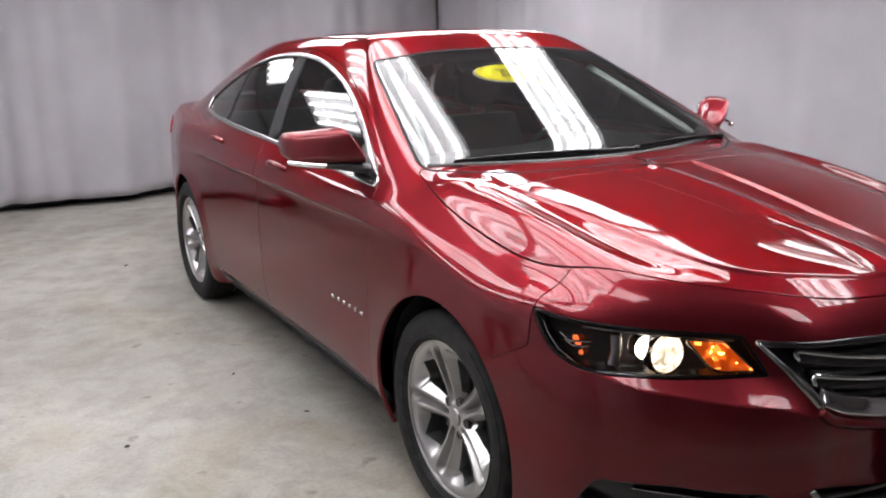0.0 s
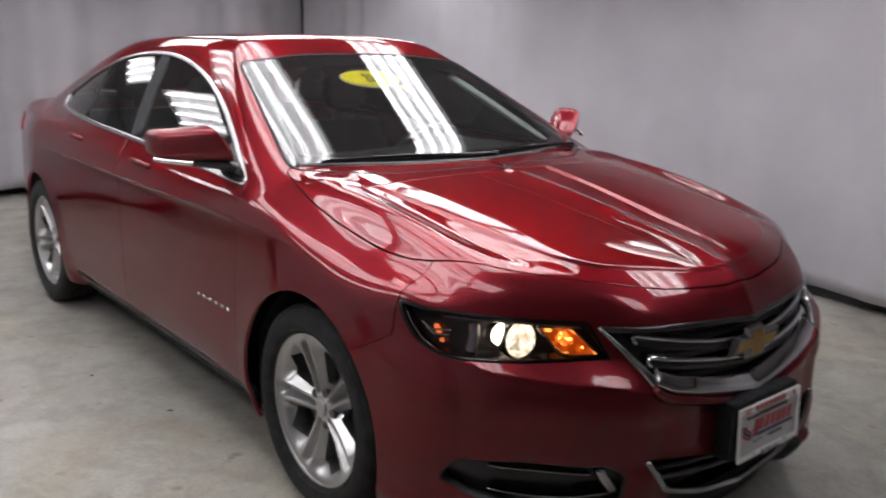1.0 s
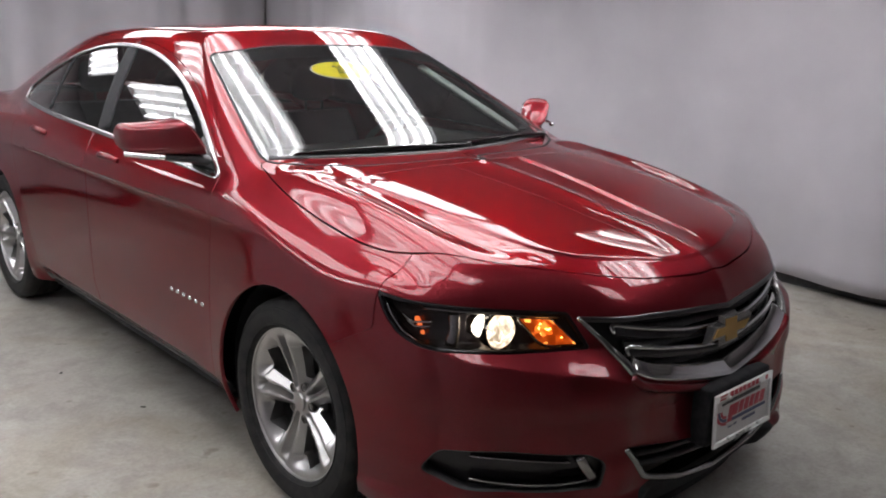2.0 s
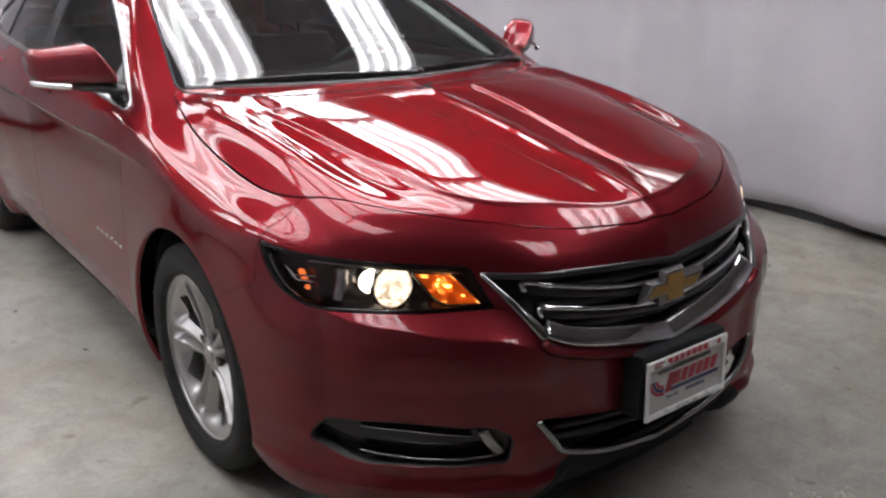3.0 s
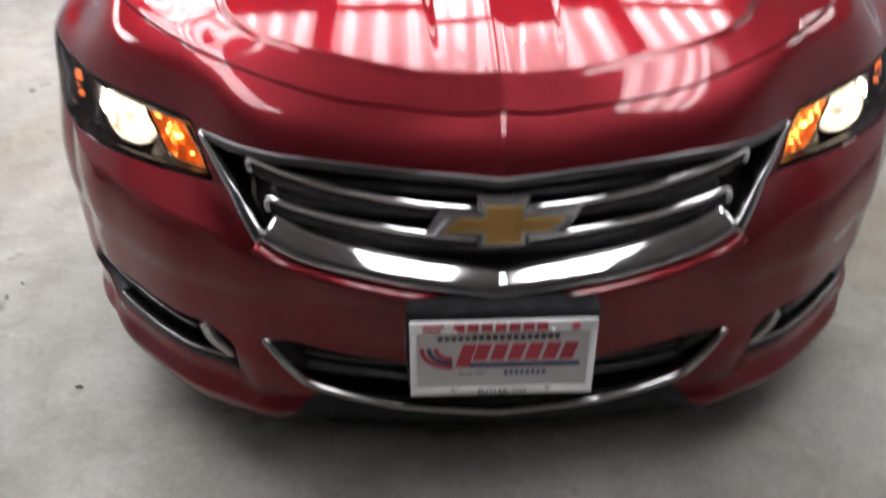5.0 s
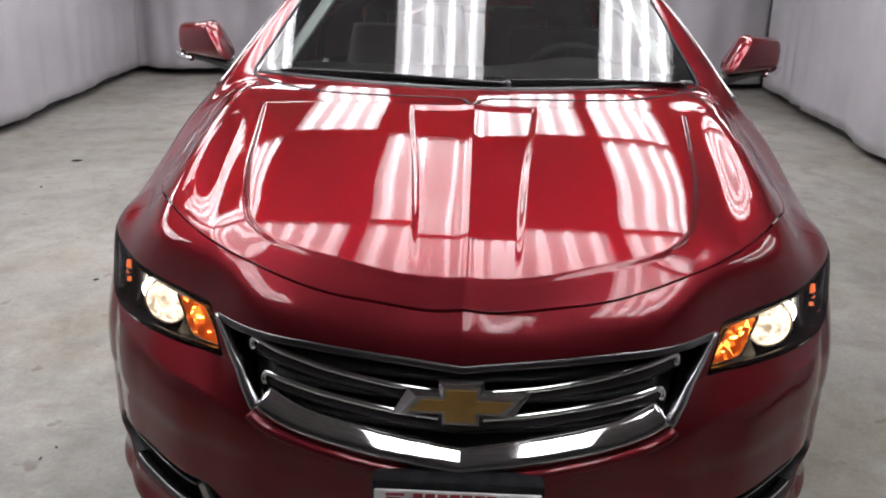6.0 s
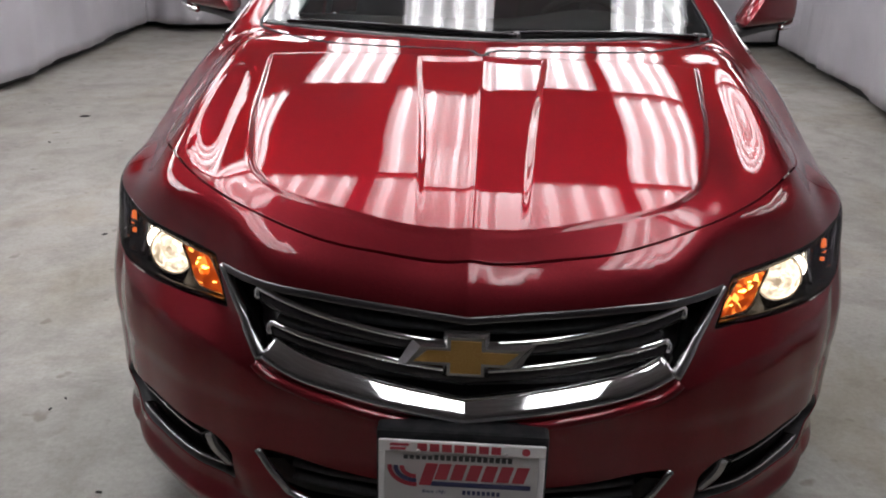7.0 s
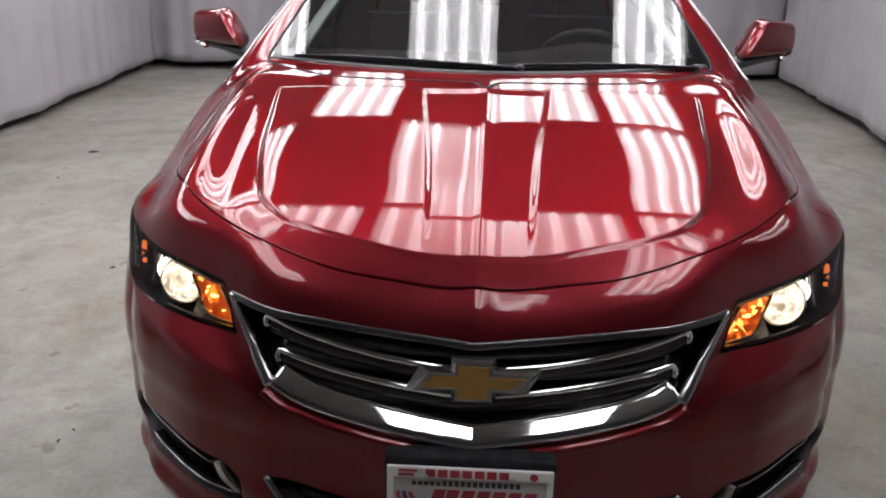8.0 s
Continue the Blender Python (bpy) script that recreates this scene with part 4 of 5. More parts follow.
def emblem():
    """A plain gold cross with slanted wings in a chrome border."""
    def outline(d):
        w, t, h1, h2 = .113 + 2 * d, .042 + d, .0245 + d, .046 + d
        return [(-w - .016 - d * .3, -h1), (-w + .014, h1), (-t, h1), (-t, h2), (t, h2), (t, h1), (w + .016 + d * .3, h1), (w - .014, -h1), (t, -h1), (t, -h2), (-t, -h2), (-t, -h1)]
    made = None
    for name, d, y0, y1, mat in (("emblem", 0.002, 0, -.015, SATIN), ("emblem_face", -.0125, -.010, -.0175, GOLD)):
        bm = bmesh.new()
        pts = [Vector((x, 0, z)) for x, z in outline(d)]
        a = [bm.verts.new((p.x, y0, p.z)) for p in pts]
        b = [bm.verts.new((q[0], y1, q[1])) for q in outline(d - (.0085 if not made else .0005))]
        bm.faces.new(b[::-1])
        for i in range(12):
            j = (i + 1) % 12
            bm.faces.new((a[i], a[j], b[j], b[i]))
        bmesh.ops.recalc_face_normals(bm, faces=bm.faces)
        ob = part(name, bm, mat, made or car, "gold cross emblem with chrome border" if not made else "gold emblem face")
        if made is None:
            made = ob
            ob.matrix_basis = pose(0, -.968, .677, -6, 0, 0)


emblem()

# lower intake
back = sunk(intake_hole, .06)
panel("intake_backing", back, UNDERBLACK, car, "black lower intake backing", hem=0)
for zz in (.34, .30):
    xs = np.linspace(-.36, .36, 50)
    p, n = on_front(xs, zz + .10 * np.abs(xs))
    v, f = sweep(p - n * .04, n, [(-.008, -.01), (.008, -.01), (.006, .012), (-.006, .012)])
    link_mesh("intake_slat", v, f, BLACK, car)
chin = [(-.425, .415), (-.36, .322), (-.34, .312), (-.2, .268), (-.004, .232), (.004, .232), (.2, .268), (.34, .312), (.36, .322), (.425, .415)]
p, n = line_on(on_front, chin, .008)
strip("intake_trim", p, n + np.array([0, 0, 1.1]), .015, .008, SATIN, car, label="bright satin chrome lower intake strip", base=-.02)

# black strip added below the bumper to block light and deepen the shadow
xs = np.linspace(-.66, .66, 60)
ys = -.865 + PLAN_LOW(np.abs(xs)) * .9
bm = bmesh.new()
loft(bm, [[(x, y - .025, .20), (x, y - .012, .14), (x, y, .085), (x, y + .012, .085), (x, y + .03, .20)] for x, y in zip(xs, ys)])
bmesh.ops.recalc_face_normals(bm, faces=bm.faces)
part("shadow_strip", bm, UNDERBLACK, car, "added black strip that deepens the shadow under the bumper", True, 40)

# number plate on a black bracket
bracket = bmesh.new()
box(bracket, -.166, -1.034, .366, .166, -.93, .54, .008)
part("plate_bracket", bracket, UNDERBLACK, car, "black plastic number plate bracket")
plate = bmesh.new()
box(plate, -.152, -.004, -.0755, .152, 0, .0755, .002)
plate = part("number_plate", plate, PLATEFACE, car, "white dealer plate in pale frame with red print")
plate.matrix_basis = pose(0, -1.040, .447, -3, 0, 0)


def plate_piece(name, mat, x0, z0, x1, z1, y0=-.0046, y1=-.0052, slant=0.0, label=""):
    bm = bmesh.new()
    vs = [bm.verts.new((x + slant * (z - z0), y, z)) for y in (y0 + .002, y1) for x, z in ((x0, z0), (x1, z0), (x1, z1), (x0, z1))]
    for q in ((0, 1, 2, 3), (7, 6, 5, 4), (0, 4, 5, 1), (1, 5, 6, 2), (2, 6, 7, 3), (3, 7, 4, 0)):
        bm.faces.new([vs[i] for i in q])
    bmesh.ops.recalc_face_normals(bm, faces=bm.faces)
    return part(name, bm, mat, plate, label)


frame_bm = bmesh.new()
for x0, z0, x1, z1 in ((-.160, .056, .160, .080), (-.160, -.080, .160, -.066), (-.160, -.066, -.148, .056), (.148, -.066, .160, .056)):
    box(frame_bm, x0, -.012, z0, x1, -.004, z1, .003)
part("plate_frame", frame_bm, PLATEWHITE, plate, "pale plastic plate frame")
# writing as plain bars of its size and colour
for k in range(7):
    x = -.085 + k * .0235
    plate_piece("print_bar", PLATERED, x, .060, x + .0185, .0765, -.0125, -.0130)
for k in range(18):
    x = -.112 + k * .0118
    plate_piece("print_bar", BLACK, x, .036, x + .0085, .036 + (.011 if k > 4 else .008))
for k in range(7):
    x = -.082 + k * .0300
    plate_piece("print_bar", PLATERED, x, -.012 + (.004 if k else -.010), x + .0235, .028, slant=.28)
plate_piece("print_bar", PLATENAVY, -.058, -.023, .135, -.013)
# three nested curved stripes beside the large word
for k, mat in enumerate((PLATERED, PLATENAVY, PLATERED)):
    g = np.linspace(math.pi * .98, math.pi * 1.52, 12)
    r = .050 - k * .012
    arc = np.stack([-.089 + r * np.cos(g), np.full(12, -.0046), .018 + r * .80 * np.sin(g)], 1)
    v, f = sweep(arc, np.tile([0, -1.0, 0], (12, 1)), [(-.0042, -.001), (.0042, -.001), (.0042, .0008), (-.0042, .0008)])
    link_mesh("print_stripe", v, f, mat, plate, smooth=False)
# small marks in the upper corners of the frame
bm = bmesh.new()
rev(bm, [(0, .0128), (.008, .0128), (.008, .011)], pose(.122, 0, .068, 90, 0, 0), 20)
part("print_badge", bm, PLATERED, plate)
for z0, x1 in ((.070, -.102), (.061, -.108)):
    plate_piece("print_bar", PLATERED, -.138, z0, x1, z0 + .005, -.0125, -.0130, slant=.3)
for k in range(7, 15):
    x = -.075 + k * .0095 + (.012 if k > 5 else 0)
    plate_piece("print_bar", PLATENAVY, x, -.040, x + .0065, -.031)


def lettering(text, size, x, z, y, mat, shear=0.0):
    """Thin raised letters in the built-in font, on the plate."""
    cu = bpy.data.curves.new("letters", "FONT")
    cu.body, cu.size, cu.align_x, cu.extrude, cu.shear = text, size, "CENTER", .0003, shear
    tmp = bpy.data.objects.new("letters", cu)
    me = bpy.data.meshes.new_from_object(tmp)
    bpy.data.objects.remove(tmp)
    me.materials.append(mat)
    ob = new("letters", me)
    ob.parent = plate
    ob.matrix_basis = pose(x, y, z, 90, 0, 0)
    return ob


lettering("BUTLER, OH", .0155, 0, -.0775, -.0126, BLACK)
lettering("Since 1981", .011, -.052, -.040, -.0046, PLATENAVY, .3)
for x in (-.083, .083):
    bm = bmesh.new()
    rev(bm, [(0, .018), (.004, .018), (.0065, .015), (.007, .010)], pose(x, 0, -.066, 90, 0, 0), 14)
    part("plate_screw", bm, SCREW, plate, smooth=True)
    bm = bmesh.new()
    rev(bm, [(0, .016), (.003, .016), (.005, .013), (.005, .009)], pose(x, 0, .060, 90, 0, 0), 12)
    part("plate_screw", bm, SCREW, plate, smooth=True)


# head lamps and lower lamps
def facet_glow(m, scale, lo, hi):
    n, l, b = nodes_of(m)
    co = n.new("ShaderNodeTexCoord")
    t = n.new("ShaderNodeTexVoronoi")
    t.inputs["Scale"].default_value = scale
    l.new(co.outputs["Object"], t.inputs["Vector"])
    sp = n.new("ShaderNodeSeparateColor")
    l.new(t.outputs["Color"], sp.inputs["Color"])
    p = n.new("ShaderNodeMath")
    p.operation = "POWER"
    p.inputs[1].default_value = 4.0
    l.new(sp.outputs["Red"], p.inputs[0])
    mr = n.new("ShaderNodeMapRange")
    mr.inputs["To Min"].default_value, mr.inputs["To Max"].default_value = lo, hi
    l.new(p.outputs["Value"], mr.inputs["Value"])
    l.new(mr.outputs["Result"], b.inputs["Emission Strength"])
    ec = n.new("ShaderNodeValToRGB")
    ec.color_ramp.elements[0].color, ec.color_ramp.elements[1].color = (0.9, 0.09, 0.005, 1), (1.0, 0.45, 0.08, 1)
    l.new(p.outputs["Value"], ec.inputs["Fac"])
    l.new(ec.outputs["Color"], b.inputs["Emission Color"])


facet_glow(AMBER, 62, .14, 4.5)


def uneven_glow(m, scale, lo, hi):
    """Emission that varies over the glass, as from a faceted reflector behind it."""
    n, l, b = nodes_of(m)
    co = n.new("ShaderNodeTexCoord")
    t = n.new("ShaderNodeTexNoise")
    t.inputs["Scale"].default_value, t.inputs["Detail"].default_value, t.inputs["Distortion"].default_value = scale, 3, 1.2
    l.new(co.outputs["Object"], t.inputs["Vector"])
    mr = n.new("ShaderNodeMapRange")
    mr.inputs["From Min"].default_value, mr.inputs["From Max"].default_value = 0.35, 0.68
    mr.inputs["To Min"].default_value, mr.inputs["To Max"].default_value = lo, hi
    l.new(t.outputs["Fac"], mr.inputs["Value"])
    l.new(mr.outputs["Result"], b.inputs["Emission Strength"])


uneven_glow(BULB, 30, 1.6, 9.0)
uneven_glow(PROJ, 45, .4, 2.8)
for s in (-1, 1):
    lens = panel("headlamp", lamps[s], LENS, car, "clear headlamp with lit projector and amber turn lamp", hem=.01)
    well = sunk(lamps[s], .055)
    panel("lamp_housing", well, GLOSSBLACK, lens, "black lamp housing", hem=0)
    corner = lambda u, z: on_corner(u, z, s)
    # black edge round the lens
    p, n = line_on(corner, inset(LAMP_OUT, .004), .01, True)
    strip("lamp_edge", p - n * .004, n, .010, .002, GLOSSBLACK, lens, True, "gloss black lamp edge", base=-.05)
    p, n = line_on(corner, [(-.31, .775), (-.147, .787), (.06, .793)], .012)
    strip("lamp_brow", p - n * .012, n, .008, .004, SATIN, lens, label="bright brow strip", base=-.01)
    # amber reflector
    AMB = rounded([(-.195, .777, .012), (-.285, .772, .01), (-.362, .701, .012), (-.265, .703, .03)])
    amb, _ = split(lamps[s], corner_field(AMB, s), 0)
    panel("amber_reflector", sunk(amb, .022), AMBER, lens, "lit amber faceted turn lamp", hem=.012)
    p, n = line_on(corner, AMB, .008, True)
    strip("amber_bezel", p - n * .022, n, .007, .004, SATIN, lens, True, base=-.012)
    # small glowing beads painted in as glints on the reflector's facets
    rr = random.Random(11)
    for k in range(9):
        u, z = rr.uniform(-.34, -.21), rr.uniform(.708, .772)
        if inside(AMB, np.array([u]), np.array([z]))[0] < .008:
            continue
        q, n = corner(u, z)
        bm = bmesh.new()
        bmesh.ops.create_icosphere(bm, subdivisions=2, radius=rr.uniform(.0016, .0034), matrix=Matrix.Translation(Vector(q[0] - n[0] * .018)) @ pose(0, 0, 0, 0, rr.uniform(-60, 60), 0) @ Matrix.Diagonal((2.6, .8, .8, 1)))
        part("amber_glint", bm, AMBERHOT, lens, smooth=True)
    # projector: chrome ring, glowing glass
    for u, z, r, mat, deep, lab in ((-.104, .753, .028, BULB, .026, "lit white reflector"), (-.160, .742, .046, PROJ, .026, "glowing round projector")):
        q, n = corner(u, z)
        ax = (Vector(n[0]) * .35 + Vector((-s * .12, -1, .02)) * .8).normalized()
        m = Matrix.Translation(Vector(q[0]) - Vector(n[0]) * deep) @ ax.to_track_quat("Z", "Y").to_matrix().to_4x4()
        bm = bmesh.new()
        rev(bm, [(r * k, .020 * math.sqrt(max(0, 1 - k * k)) - .004) for k in (0, .2, .4, .6, .8, .92, 1)] + [(r, -.02)], m, 40)
        part("projector", bm, mat, lens, lab, True, 70)
        bm = bmesh.new()
        rev(bm, [(r * 1.01, -.014), (r * 1.03, -.004), (r * 1.10, -.002), (r * 1.16, -.010), (r * 1.18, -.03)], m, 40)
        part("projector_ring", bm, SATIN, lens, smooth=True)
    # upright bright divider, side marker and lower light line
    p, n = line_on(corner, [(-.025, .785), (-.03, .74), (-.02, .70)], .008)
    strip("lamp_divider", p - n * .030, n, .030, .008, SATIN, lens, label="grey reflector divider", base=-.015)
    for spot in ([(.086, .764, .003), (.074, .772, .003), (.060, .744, .003), (.070, .738, .003)], [(.066, .731, .002), (.056, .733, .002), (.052, .722, .002), (.062, .719, .002)]):
        mk, _ = split(lamps[s], corner_field(rounded(spot), s), 0)
        panel("side_marker", sunk(mk, .022), SIDEAMBER, lens, "lit amber side marker", hem=.008)
    p, n = line_on(corner, [(.165, .795), (.148, .762), (.118, .728), (.07, .703)], .008)
    strip("light_line", p - n * .015, n, .006, .004, CHROME, lens, label="thin bright outer line", base=-.008)
    for blade in ([(.118, .772), (.088, .752), (.030, .757)], [(.104, .757), (.080, .741), (.034, .744)]):
        p, n = line_on(corner, blade, .006)
        strip("marker_blade", p - n * .015, n, .006, .004, CHROME, lens, base=-.006)

    # lower lamp recess
    fog = panel("lower_lamp", sunk(fogs[s], .035), GLOSSBLACK, car, "black recessed lower lamp with chrome outline", hem=0)
    p, n = line_on(corner, FOG, .012, True)
    strip("recess_wall", p - n * .004, n, .008, .001, BLACK, fog, True, base=-.04)
    p, n = line_on(corner, spline([(-.09, .405), (-.2, .402), (-.30, .398), (-.362, .394)], 8), .01)
    strip("chrome_outline", p - n * .014, n, .004, .005, SATIN, fog, label="satin chrome upper line", base=-.02)
    p, n = line_on(corner, [(-.385, .405), (-.402, .37), (-.420, .332)], .006)
    strip("chrome_outline", p - n * .010, n, .026, .008, SATIN, fog, label="broad satin chrome end", base=-.03)
    p, n = line_on(corner, spline([(-.408, .326), (-.3, .322), (-.2, .322), (-.09, .335)], 8), .01)
    strip("chrome_outline", p - n * .010, n + np.array([0, 0, .4]), .006, .006, SATIN, fog, label="satin chrome lower line", base=-.02)

    # tail lamp, just in view at the rear corner
    g = np.linspace(0, 1, 16)
    hp, hn = on_side(3.58 + .28 * g, .93 - .01 * g, s)
    strip("tail_lamp", hp, hn, .12, .006, REDLENS, car, label="dark red tail lamp", base=-.01, taper=.5 + .5 * np.sin(g * 1.5 + .3))


# wheels
def wheel(turn):
    """A wheel about its own z axis, which points outwards."""
    w = new("wheel")
    w["label"] = "five-spoke silver alloy wheel with black tyre"
    bm = bmesh.new()
    rev(bm, [(.244, .085), (.249, .099), (.260, .108), (.276, .1145), (.300, .116), (.322, .111), (.336, .100), (.342, .084), (.344, .055),
             (.344, .052), (.337, .050), (.337, .042), (.3445, .040), (.345, .006), (.337, .004), (.337, -.004), (.345, -.006), (.3445, -.040),
             (.337, -.042), (.337, -.050), (.344, -.052), (.342, -.084), (.330, -.106), (.290, -.116), (.240, -.10)], Matrix(), 96)
    bmesh.ops.recalc_face_normals(bm, faces=bm.faces)
    tyre = part("tyre", bm, RUBBER, w, "black rubber tyre", True, 40)
    for r, h in ((.262, .1118), (.315, .1135)):
        bm = bmesh.new()
        rev(bm, [(r - .003, h - .003), (r - .001, h + .0008), (r + .001, h + .0008), (r + .003, h - .003)], Matrix(), 96)
        part("sidewall_ring", bm, RUBBER, w, smooth=True)
    bm = bmesh.new()
    rev(bm, [(.205, -.09), (.212, .02), (.218, .055), (.224, .072), (.231, .080), (.237, .084), (.242, .090), (.2425, .096), (.239, .098), (.235, .0955), (.2335, .088)], Matrix(), 96)
    bmesh.ops.recalc_face_normals(bm, faces=bm.faces)
    rim = part("rim", bm, ALLOY, w, "silver painted alloy rim", True, 40)
    wide = Matrix.Diagonal((1.04, 1.04, 1, 1))
    rim.matrix_basis = wide
    # a fifth of the wheel face: a grooved spoke with sloping flanks and half a window each side
    rr = np.linspace(.024, .2345, 64)
    th = np.linspace(-radians(36), radians(36), 61)
    R, T = np.meshgrid(rr, th, indexing="ij")
    y = np.abs(R * np.sin(T))
    x = R * np.cos(T)
    ridge = .013 + .085 * x
    z = np.interp(R, [.02, .05, .09, .14, .18, .2345], [.066, .066, .068, .076, .084, .092])
    z = z - .032 * (1 - np.clip((y / ridge - .10) / .62, 0, 1)) * step(R, .032, .065) * (1 - .85 * step(R, .198, .222))
    # the outer end of each rib turns up in a sharp facet
    z = z + .006 * step(R, .175, .182) * (1 - step(R, .205, .232)) * np.clip(y / ridge - .5, 0, 1)
    flank = np.clip(y - ridge * 1.05, 0, .07)
    z = z - np.minimum(1.15 * flank, .040) * step(R, .03, .06) * (1 - step(R, .185, .226))
    v = np.stack([R * np.cos(T), R * np.sin(T), z], -1).reshape(-1, 3)
    i, j = np.meshgrid(np.arange(63), np.arange(60), indexing="ij")
    q = (i * 61 + j).ravel()
    t = np.concatenate([np.stack([q, q + 61, q + 62], 1), np.stack([q, q + 62, q + 1], 1)])
    rad, yy = np.hypot(v[:, 0], v[:, 1]), np.abs(v[:, 1])
    edge = .022 + .175 * rad + .9 * step(rad, .172, .216) * (rad - .13)
    hole = np.minimum(yy - edge, rad - .082)
    v, t = keep((v, t), -hole)
    e = rim_of(t)
    b = np.unique(e)
    m = np.full(len(v), -1, np.int64)
    m[b] = np.arange(len(b)) + len(v)
    low = v[b] * np.array([1, 1, 0]) + np.array([0, 0, .018])
    t = np.concatenate([t, np.stack([e[:, 1], e[:, 0], m[e[:, 0]]], 1), np.stack([e[:, 1], m[e[:, 0]], m[e[:, 1]]], 1)])
    v = np.concatenate([v, low])
    me = None
    for k in range(5):
        if me is None:
            bm = bmesh.new()
            bv = [bm.verts.new(q) for q in v]
            for f in t:
                bm.faces.new([bv[h] for h in f])
            ob = part("spoke", bm, ALLOY, w, smooth=True, sharp=17)
            me = ob.data
        else:
            ob = new("spoke", me)
            ob.parent = w
        ob.matrix_basis = pose(0, 0, 0, 0, 0, turn + 72 * k) @ wide
    bm = bmesh.new()
    rev(bm, [(0, .0745), (.020, .074), (.027, .0715), (.030, .0665), (.0305, .04)], Matrix(), 40)
    part("centre_cap", bm, ALLOY, w, "silver centre cap", True)
    for k in range(5):
        a = radians(turn + 36 + 72 * k)
        bm = bmesh.new()
        rev(bm, [(.0155, .056), (.014, .0655), (.0105, .065), (.0105, .045)], Matrix.Translation((.057 * math.cos(a), .057 * math.sin(a), 0)), 16)
        rev(bm, [(0, .0625), (.006, .0625), (.0085, .059), (.0085, .04)], Matrix.Translation((.057 * math.cos(a), .057 * math.sin(a), 0)), 6)
        part("lug_nut", bm, DISC, w, smooth=True)
    bm = bmesh.new()
    rev(bm, [(0, .02), (.07, .02), (.075, .0), (.15, -.004), (.152, -.02), (0, -.02)], Matrix(), 64)
    part("brake_disc", bm, DISC, w, "dark iron brake disc", True)
    bm = bmesh.new()
    rev(bm, [(0, -.03), (.206, -.03), (.206, -.05), (0, -.05)], Matrix(), 48)
    part("wheel_back", bm, BLACK, w)
    return w


front_wheel = wheel(18)
front_wheel.parent = car
front_wheel.matrix_basis = pose(-TRACK, FRONT_Y, AXLE_Z, 0, -90, 0)
for x, y, ry, spin in ((TRACK, FRONT_Y, 90, 20), (-TRACK, REAR_Y, -90, 12), (TRACK, REAR_Y, 90, 40)):
    copy_thing(front_wheel, pose(x, y, AXLE_Z, 0, ry, 0) @ pose(0, 0, 0, 0, 0, spin))

# wheel wells and underbody
for y in (FRONT_Y, REAR_Y):
    for s in (-1, 1):
        bm = bmesh.new()
        rings = []
        for x in (.87, .60):
            rings.append([Vector((s * min(x, .905), y + .392 * math.cos(t), AXLE_Z + .008 + .392 * math.sin(t))) for t in np.linspace(-.35, math.pi + .35, 40)])
        va = [bm.verts.new(p) for p in rings[0]]
        vb = [bm.verts.new(p) for p in rings[1]]
        for i in range(39):
            bm.faces.new((va[i], va[i + 1], vb[i + 1], vb[i]))
        bm.faces.new(vb)
        part("wheel_liner", bm, UNDERBLACK, car, "black wheel well liner", True)
bm = bmesh.new()
box(bm, -.50, -.70, .205, .50, 3.9, .24)
box(bm, -.84, .42, .20, .84, 2.40, .235)
part("underbody", bm, UNDERBLACK, car, "black underbody")

# ---- cabin ----
bm = bmesh.new()
box(bm, -.74, .40, .24, .74, 3.3, .34)
box(bm, -.66, .30, .30, .66, .36, .92)
part("cabin_floor", bm, SEAT, car, "dark carpeted cabin floor")
rings = []
for x in np.linspace(-.70, .70, 24):
    h = .045 * math.exp(-((x - .38) / .2) ** 2)
    rings.append([(x, .36 + .1 * abs(x) ** 2, .96), (x, .46 + .1 * abs(x) ** 2, 1.005), (x, .72, 1.025 + h * .6), (x, .90, 1.02 + h), (x, .99, .97 + h * .5), (x, .96, .80), (x, .80, .58), (x, .40, .58)])
bm = bmesh.new()
loft(bm, rings)
bmesh.ops.recalc_face_normals(bm, faces=bm.faces)
part("dashboard", bm, DASH, car, "dark moulded dashboard", True, 50)
bm = bmesh.new()
wm = pose(.37, 1.08, .93, -62, 0, 0)
ring = [(.185 + .014 * math.cos(t), .014 * math.sin(t)) for t in np.linspace(0, 2 * math.pi, 12, endpoint=False)]
rev(bm, ring, wm, 48, True)
steer = part("steering_wheel", bm, DASH, car, "black steering wheel", True)
bm = bmesh.new()
rev(bm, [(0, .03), (.05, .025), (.07, .0), (.06, -.03), (0, -.05)], wm, 24)
part("wheel_hub", bm, DASH, steer, smooth=True)
for a in (0, 180, 270):
    bm = bmesh.new()
    box(bm, .05, -.016, -.012, .182, .016, .008, .004, wm @ pose(0, 0, 0, 0, 0, a))
    part("wheel_spoke", bm, DASH, steer)


